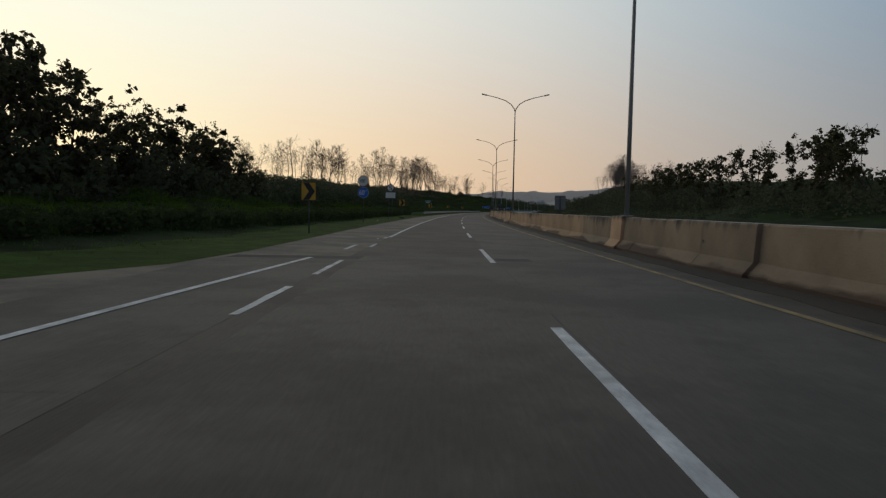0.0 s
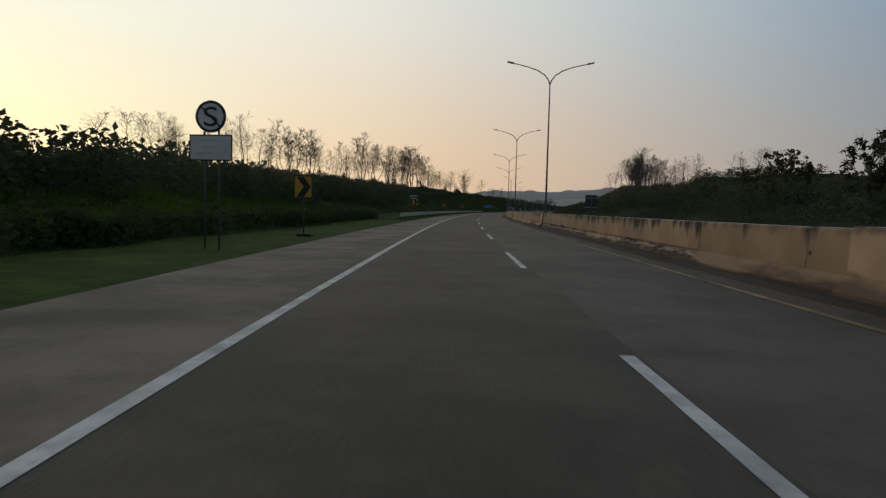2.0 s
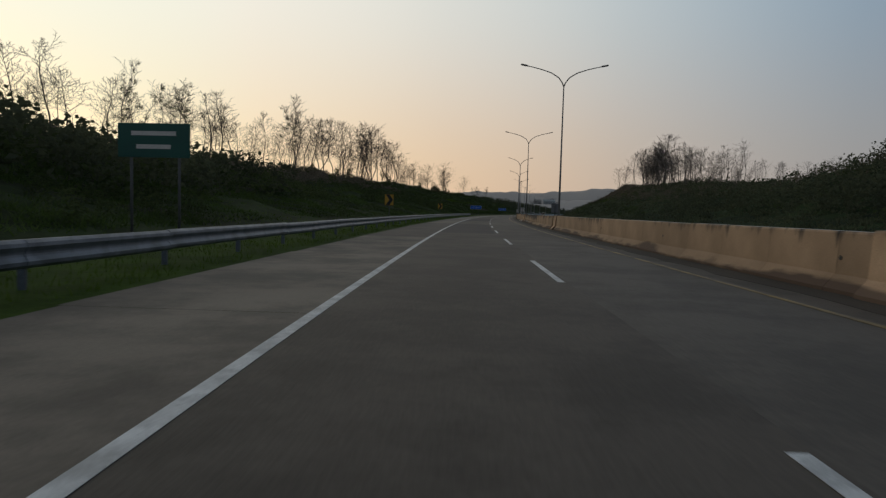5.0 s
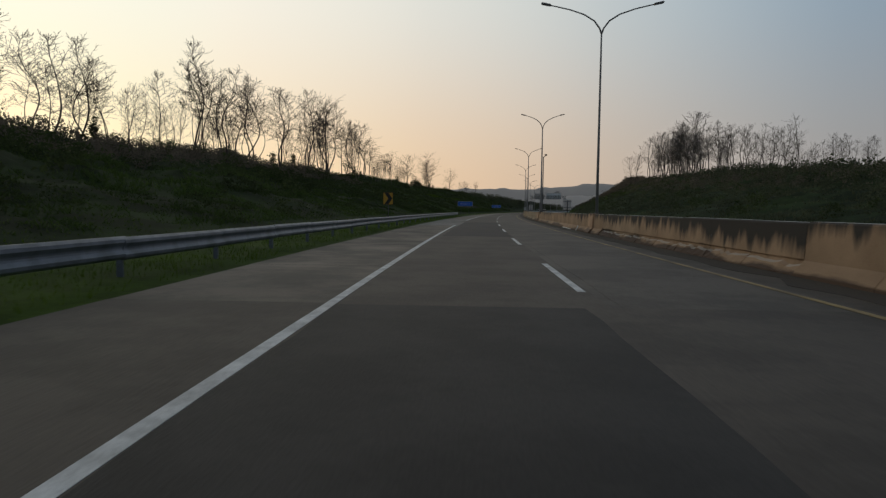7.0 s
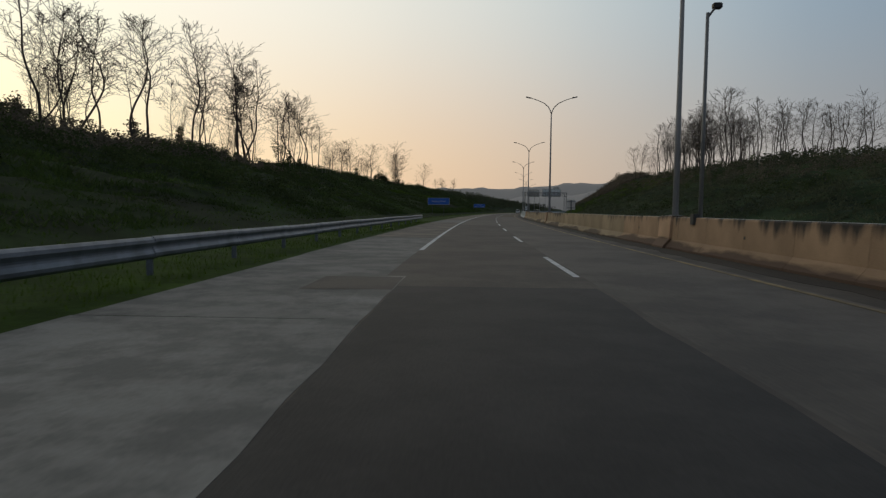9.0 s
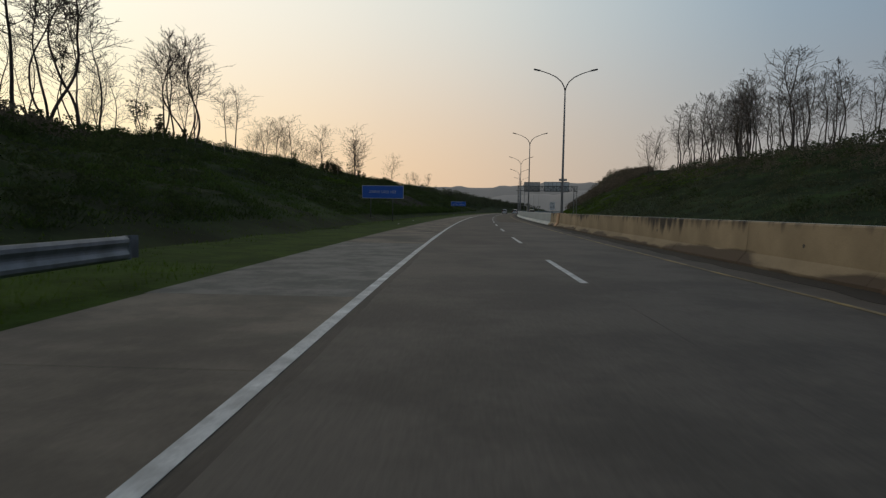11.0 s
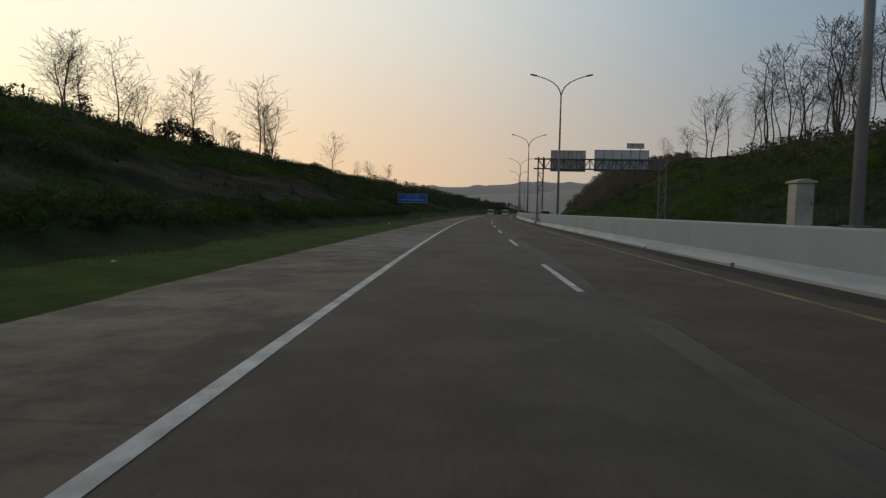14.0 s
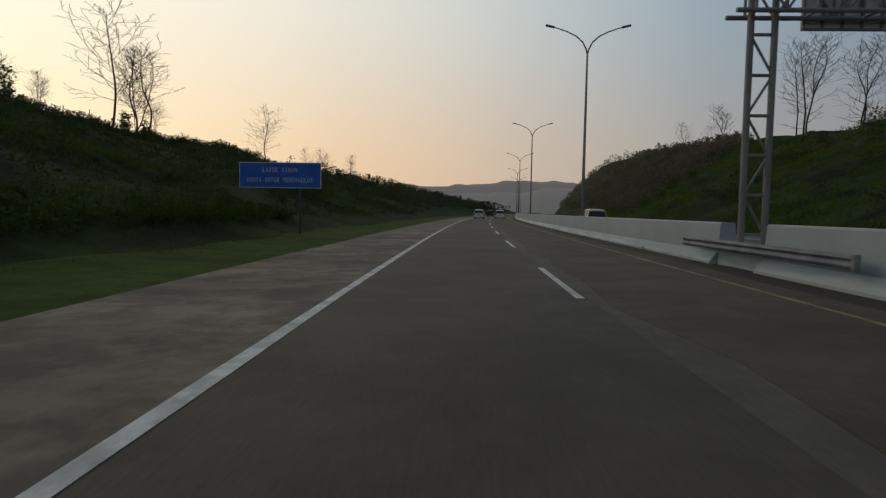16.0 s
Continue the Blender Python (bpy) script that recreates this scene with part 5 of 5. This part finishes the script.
scrub("scrub", s[keep], d[keep], rng.uniform(0.8, 2.0, keep.sum()), 62, SCRUB_FAR, 2, (0.12, 0.26), label="dark bushes and rank growth on the far bank", tall=0.6)
# rounder bushes in loose drifts on both banks
n = 2300
s, d = rng.uniform(150, 560, n), np.where(rng.random(n) < 0.6, -rng.uniform(20, 52, n), rng.uniform(23, 56, n))
keep = np.sin(s * 0.083 + 1) * np.sin(d * 0.31 + s * 0.03) + 0.7 * np.sin(s * 0.23 - d * 0.21) > 0.35
keep &= ~in_scar(s, d)
scrub("bushes", s[keep], d[keep], rng.uniform(0.6, 1.6, keep.sum()), 70, SCRUB, 12, (0.12, 0.27), "dark green bushes in loose drifts on the banks", 0.62)
# thicket under the leafy trees and along the crest
s, d = rng.uniform(-40, 190, 900), -rng.uniform(19, 34, 900)
scrub("thicket", s, d, rng.uniform(1.3, 2.5, 900), 44, SCRUB_FAR, 3, (0.16, 0.34), "dense dark thicket under the roadside trees", 0.9)
s, d = rng.uniform(10, 230, 620), rng.uniform(28, 44, 620)
scrub("thicket", s, d, rng.uniform(1.2, 2.3, 620), 42, SCRUB_FAR, 4, (0.16, 0.34), "dense thicket beyond the opposite carriageway", 0.9)
n = 1500
d = rng.uniform(23, 62, n)
s = 525 + 1.5 * (d - 24) + 120 * rng.random(n) ** 1.5 + rng.normal(size=n) * 5
scrub("thicket", s, d, rng.uniform(0.8, 1.9, n), 28, DRY_HAZED, 20, (0.2, 0.4), "dry brown wooded slope beside the gantry", 0.85)
n = 500
s, d = rng.uniform(640, 1100, n), rng.uniform(24, 72, n)
scrub("thicket", s, d, rng.uniform(1.2, 2.6, n), 32, DRY_HAZED, 5, (0.2, 0.4), "distant dry wooded slope beyond the gantry", 0.8)
n = 620
s, d = rng.uniform(556, 820, n), -rng.uniform(16, 48, n)
scrub("thicket", s, d, rng.uniform(1.1, 2.6, n), 42, SCRUB_FAR, 15, (0.18, 0.36), "bushes on the slope far ahead, greyed for haze", 0.85)
# dry brown growth below the bare trees
n = 1100
s, d = rng.uniform(170, 345, n), -rng.uniform(36, 58, n)
scrub("thicket", s, d, rng.uniform(0.7, 1.5, n), 46, DRY_HAZED, 8, (0.12, 0.28), "dry brown brushwood on the upper bank", 0.8)
n = 1300
s, d = rng.uniform(150, 520, n), rng.uniform(42, 74, n)
scrub("thicket", s, d, rng.uniform(0.6, 1.4, n), 34, DRY_HAZED, 9, (0.12, 0.28), "dry brushwood below the woodland edge", 0.8)
n = 800
s, d = rng.uniform(190, 520, n), rng.uniform(58, 84, n)
scrub("thicket", s, d, rng.uniform(1.1, 2.3, n), 40, SCRUB_FAR, 17, (0.18, 0.4), "tangled undergrowth below the woodland trees", 0.85)
n = 4200
s = rng.uniform(368, 640, n)
scrub("crest_crop", s, -rng.uniform(49.5, 56.0, n), rng.uniform(0.2, 0.36, n), 12, SCRUB, 6, (0.12, 0.26), "rows of upright crop plants along the crest", 1.7)
n = 1300
s = rng.uniform(466, 548, n)
scrub("crest_crop", s, -rng.uniform(47.5, 50.5, n), rng.uniform(0.3, 0.44, n), 12, SCRUB, 19, (0.16, 0.3), "dark upright crop plants at the edge of the crest field", 1.7)
n = 800
s, d = rng.uniform(20, 560, n), -rng.uniform(12.5, 19, n)
keep = patchy(s * 1.3, d * 1.4) > 0.0
scrub("scrub", s[keep], d[keep], rng.uniform(0.4, 0.9, keep.sum()), 80, SCRUB, 14, (0.08, 0.18), "low leafy bushes at the foot of the bank", 0.6)
# a line of rank weeds along the ditch
n = 900
s = rng.uniform(-15, 112, n)
scrub("weeds", s, np.interp(s, (-15, 18, 28, 112), (-12.6, -12.0, -11.0, -10.5)) - np.abs(rng.normal(size=n)) * 0.55, rng.uniform(0.4, 0.75, n), 46, SCRUB, 16, (0.1, 0.24), "dark rank weeds in a line along the ditch", 0.75)
n = 900
s = rng.uniform(352, 455, n)
scrub("weeds", s, -11.9 - np.abs(rng.normal(size=n)) * 1.4, rng.uniform(0.3, 0.65, n), 32, ROUGH, 18, (0.1, 0.22), "dark rank weeds along the foot of the bank", 0.65)
# bare soil where the bank was cut
scar = thing("soil_scar", pose(0, 0, 0), "dark bare soil on the cut face of the bank", "soil", kind="structure")
for k, (s0, s1, d0, d1) in enumerate(((394, 444, -25.2, -12.4),)):
    us, ud = np.meshgrid(np.linspace(-1, 1, 30), np.linspace(-1, 1, 16), indexing="ij")
    wave = 1 + 0.12 * np.sin(5 * us + k) * np.sin(4 * ud + 2 * k)
    a, c = us * np.sqrt(1 - ud ** 2 / 2) * wave, ud * np.sqrt(1 - us ** 2 / 2) * wave
    ss, dd = (s0 + s1) / 2 + a * (s1 - s0) / 2, (d0 + d1) / 2 + c * (d1 - d0) / 2
    lift = (0.1 + 0.07 * np.sin(us * 19 + 3 * ud) * np.sin(ud * 11 + 2 * us)) * (1 - np.maximum(np.abs(us), np.abs(ud)) ** 4) - 0.03
    link("soil", sheet("soil", place_all(ss.ravel(), dd.ravel(), (land(ss, dd) + lift).ravel()), grid_faces(30, 16), SOIL, True), None, scar)


# stakes of the crop field and shrubs along the crest
def stake(m):
    post_thing = thing("fence_stake", m, "weathered wooden stake along the edge of the crop field", "stake", "stakes along the crest")
    bm = bmesh.new()
    tube(bm, [(0, 0, -0.3), (0.02, 0, 0.7), (0, 0.02, 1.5)], [0.07, 0.065, 0.055], 6)
    part("pole", bm, STAKE, post_thing)
    return post_thing


row = random.Random(3)
first_stake = stake(stand(372.0, -49.0, float(land(372.0, -49.0)), 0))
for k in range(1, 40):
    s, d = 372.0 + 3.1 * k + row.uniform(-0.5, 0.5), -49.2 + row.uniform(-0.6, 0.6)
    copy_thing(first_stake, stand(s, d, float(land(s, d)), row.uniform(0, 360)) @ pose(0, 0, 0, row.uniform(-5, 5), row.uniform(-5, 5)))


def shrub(s, d, tall, seed):
    bush = thing("shrub", stand(s, d, float(land(s, d)) - 0.1), "small dark leafy shrub on the crest of the bank", "shrub", "shrubs on the crest")
    trunk, crown, tips = tree_wood(seed, tall, 0.12, 1.7, 4, BARK)
    link("stem", trunk, None, bush)
    link("crown", crown, None, bush)
    rng = np.random.default_rng(seed)
    ends = np.array([tuple(p) for p in tips])
    at = ends[rng.integers(0, len(ends), 420)] + rng.normal(size=(420, 3)) * 0.16
    v, f = leaves_at(at, rng.uniform(0.2, 0.42, 420), rng)
    link("foliage", sheet("foliage", v, f, LEAF), None, bush)


for k, (s, d, tall) in enumerate(((378, -51.5, 2.4), (375, -52.5, 4.6), (386, -52, 1.8), (455.5, -50.8, 2.6), (457.4, -50.5, 2.9), (459.2, -50.6, 3.1), (461, -50.2, 3.0), (462.9, -50.4, 3.1), (464.6, -50, 2.8), (466.3, -50, 2.5), (467.9, -50, 2.2), (469.3, -50, 1.9), (477.4, -49.2, 2.9), (507.6, -55, 2.4), (511.7, -55, 1.9), (444, -54.5, 1.9), (549, -57, 2.2), (300, -54, 2.5), (262, -55, 2.8), (322, -54, 2.6), (335, -55, 2.2))):
    shrub(s, d, tall, 300 + k)


def blades(name, n, s_range, d_range, tall, seed, wide=0.008, label="", mat=TURF):
    rng = np.random.default_rng(seed)
    s, d = rng.uniform(*s_range, n), rng.uniform(*d_range, n)
    clump = np.sin(s * 1.7 + d * 2.1) + np.sin(s * 0.53 - d * 1.3)
    keep = clump > rng.uniform(-2.6, 1.2, n)
    s, d = s[keep], d[keep]
    n = len(s)
    p = place_all(s, d, land(s, d) - 0.01)
    h = tall * rng.uniform(0.4, 1.2, n)
    t = rng.uniform(0, 2 * np.pi, n)
    w = np.stack([np.cos(t), np.sin(t), 0 * t], -1) * (wide * rng.uniform(0.7, 1.6, n))[:, None]
    lean = rng.normal(size=(n, 3)) * 0.3
    lean[:, 2] = 1
    tip = p + lean * h[:, None]
    v = np.stack([p - w, p + w, tip], 1).reshape(-1, 3)
    return tagged(link(name, sheet(name, v, np.arange(n * 3).reshape(n, 3), mat), None), label, "grass", kind="stuff")


def tussocks(name, n, s_range, d_range, tall, seed, label, mat=ROUGH):
    """Rank grass in tufts: a few broad blades each, thick in drifts and thin in the hollows."""
    rng = np.random.default_rng(seed)
    s, d = rng.uniform(*s_range, n), rng.uniform(*d_range, n)
    drift = np.sin(s * 0.19 + 1.7 * np.sin(d * 0.13)) * np.sin(d * 0.33 + 1.2 * np.sin(s * 0.11)) + 0.5 * np.sin(s * 0.67 + d * 0.49)
    keep = (drift > rng.uniform(-1.5, 0.6, n)) & ~in_scar(s, d)
    s, d, drift = s[keep], d[keep], drift[keep]
    n, per = len(s), 4
    i = np.repeat(np.arange(n), per)
    m = n * per
    p = place_all(s, d, land(s, d) - 0.03)[i] + rng.normal(size=(m, 3)) * np.array((0.16, 0.16, 0.0))
    h = (tall * rng.uniform(0.5, 1.25, n) * (1 + 0.4 * drift))[i] * rng.uniform(0.6, 1.15, m)
    t = rng.uniform(0, 2 * np.pi, m)
    w = np.stack([np.cos(t), np.sin(t), 0 * t], -1) * (tall * rng.uniform(0.1, 0.2, m))[:, None]
    lean = rng.normal(size=(m, 3)) * 0.7
    lean[:, 2] = 1
    v = np.stack([p - w, p + w, p + lean * h[:, None]], 1).reshape(-1, 3)
    return tagged(link(name, sheet(name, v, np.arange(m * 3).reshape(m, 3), mat), None), label, "grass", kind="stuff")


blades("grass", 42000, (0, 480), (-10.4, -6.72), 0.07, 31, 0.018, "short bright green grass along the edge of the shoulder")
blades("grass", 30000, (0, 500), (-14.5, -9.4), 0.11, 32, 0.018, "longer green grass on the verge", TURF)
blades("grass", 30000, (108, 300), (-9.4, -6.95), 0.19, 35, 0.011, "uncut grass under the crash rail", TURF)
tussocks("grass", 40000, (60, 600), (-40, -20), 0.4, 33, "rank tufted grass on the bank")
tussocks("grass", 15000, (60, 350), (-57, -37), 0.42, 38, "dry straw-coloured grass on the upper bank", DRY_HAZED)
tussocks("grass", 13000, (330, 600), (-56, -38), 0.4, 39, "rank tufted grass on the upper bank")
tussocks("grass", 7000, (386, 470), (-29.5, -25.5), 0.34, 41, "lighter grass along the lip of the cut", TURF)
tussocks("grass", 38000, (100, 520), (-21, -12.5), 0.22, 37, "rank grass at the foot of the bank")
tussocks("grass", 16000, (-10, 110), (-24, -12.5), 0.3, 36, "long green grass between the ditch and the trees", TURF)
tussocks("grass", 28000, (60, 440), (17.6, 58), 0.42, 34, "tufted grass on the far bank, greyed for haze", ROUGH_FAR)
tussocks("grass", 30000, (420, 570), (17.6, 54), 0.34, 40, "green tufted grass on the far bank", TURF)

# ---- far hills ----
# the hills' material carries the haze; there is no air effect
hills = thing("far_hills", pose(0, 0, 0), "low wooded hills far off, evening haze painted on as a faint glow", "backdrop", kind="structure")
for k, (s_at, base, swing, spread) in enumerate(((1000, 26, 6, 620), (1500, 52, 9, 1000))):
    n = 140
    d = np.linspace(-spread, spread * 0.75, n)
    h = base + swing * np.sin(d * 0.006 + k * 2) + swing * 0.5 * np.sin(d * 0.017 + 1 + k) + 1.6 * np.sin(d * 0.06) + 1.0 * np.sin(d * 0.13 + 1) + 0.6 * np.sin(d * 0.31)
    a = heading(s_at)
    o = place(s_at, 0)
    side = np.stack([o.x + d * math.cos(a), o.y - d * math.sin(a), 0 * d], -1)
    back = np.array([math.sin(a), math.cos(a), 0.0])
    rows = [side + back * (f * 160) + np.stack([0 * d, 0 * d, h * z], -1) for f, z in ((0, -0.1), (0.25, 0.45), (0.6, 0.85), (1.0, 1.0), (1.6, 0.9))]
    link("hill", sheet("hill", np.concatenate(rows), grid_faces(5, n), PAINTED_HAZE, True), None, hills)


# ---- vehicles standing for the traffic ----
def vehicle(m, paint, label):
    """A people carrier 4.4 m long; its nose points along y."""
    car = thing("car", m, label, "car")
    sections = [(-2.18, 0.32, 0.78, 0.80), (-2.12, 0.26, 0.98, 0.84), (-1.4, 0.22, 1.02, 0.86), (0.9, 0.22, 0.98, 0.86), (1.5, 0.24, 0.92, 0.84), (2.05, 0.28, 0.78, 0.78), (2.2, 0.36, 0.66, 0.7)]
    rings = []
    for y, lo, hi, w in sections:
        rings.append([(-w * 0.94, y, lo), (-w, y, lo + 0.12), (-w, y, (lo + hi) / 2), (-w * 0.97, y, hi - 0.06), (-w * 0.9, y, hi), (w * 0.9, y, hi), (w * 0.97, y, hi - 0.06), (w, y, (lo + hi) / 2), (w, y, lo + 0.12), (w * 0.94, y, lo)])
    part("body", loft(bmesh.new(), rings), paint, car)
    glass = [(-2.08, 1.0, 0.78), (-1.92, 1.5, 0.66), (-1.7, 1.6, 0.62), (0.25, 1.6, 0.62), (1.15, 0.97, 0.76)]
    bm = bmesh.new()
    prism(bm, [(y, z) for y, z, w in glass], -0.5, 0.5)
    for v in bm.verts:
        y, z = v.co.x, v.co.z
        w = float(np.interp(z, (0.97, 1.5, 1.6), (0.79, 0.68, 0.63)))
        v.co = Vector((math.copysign(w, v.co.y), y, z))
    part("windows", bm, CAR_GLASS, car, "dark tinted windows")
    bm = bmesh.new()
    loft(bm, [[(-0.62, y, z), (-0.66, y, z - 0.06), (0.66, y, z - 0.06), (0.62, y, z), (0.4, y, z + 0.03), (-0.4, y, z + 0.03)] for y, z in ((-1.98, 1.53), (-1.7, 1.63), (-0.6, 1.66), (0.3, 1.62))])
    part("roof", bm, paint, car)
    for x in (-1, 1):
        for y0, z0, y1, z1 in ((-2.06, 1.0, -1.88, 1.56), (-1.05, 1.0, -0.98, 1.6), (0.02, 1.0, 0.02, 1.6), (1.15, 0.97, 0.27, 1.6)):
            bm = bmesh.new()
            tube(bm, [(x * 0.795, y0, z0), (x * 0.65, y1, z1)], 0.035, 6)
            part("pillar", bm, paint, car)
        bm = bmesh.new()
        box(bm, x * 0.76 - 0.1, x * 0.76 + 0.1, -2.2, -2.1, 0.72, 1.0, 0.02)
        part("tail_lamp", bm, LAMP_RED, car, "red tail lamp")
        bm = bmesh.new()
        box(bm, x * 0.94 - 0.1, x * 0.94 + 0.08, 0.72, 0.84, 0.98, 1.12, 0.03)
        part("mirror", bm, paint, car)
        for y in (-1.35, 1.38):
            bm = bmesh.new()
            bmesh.ops.create_cone(bm, cap_ends=True, segments=20, radius1=0.32, radius2=0.32, depth=0.2, matrix=Matrix.Translation((x * 0.77, y, 0.32)) @ Matrix.Rotation(radians(90), 4, "Y"))
            wheel = part("wheel", bm, RUBBER, car, "black tyre")
            bm = bmesh.new()
            bmesh.ops.create_cone(bm, cap_ends=True, segments=16, radius1=0.2, radius2=0.18, depth=0.02, matrix=Matrix.Translation((x * 0.88, y, 0.32)) @ Matrix.Rotation(radians(90), 4, "Y"))
            part("rim", bm, ZINC, wheel)
    bm = bmesh.new()
    box(bm, -0.78, 0.78, -2.27, -2.1, 0.3, 0.56, 0.04)
    part("bumper", bm, paint, car)
    bm = bmesh.new()
    box(bm, -0.24, 0.24, -2.225, -2.19, 0.66, 0.77, 0.004)
    part("number_plate", bm, SIGN_BLACK, car, "dark plate")
    return car


vehicle(stand(531.0, -2.2), CAR_WHITE, "white people carrier driving in the slow lane")
vehicle(stand(537.0, 1.6), CAR_WHITE, "white people carrier driving in the fast lane")
vehicle(stand(585.0, -1.9), CAR_DARK, "dark car far ahead in the slow lane")
vehicle(stand(474.0, 9.0), CAR_SILVER, "beige people carrier on the opposite carriageway")
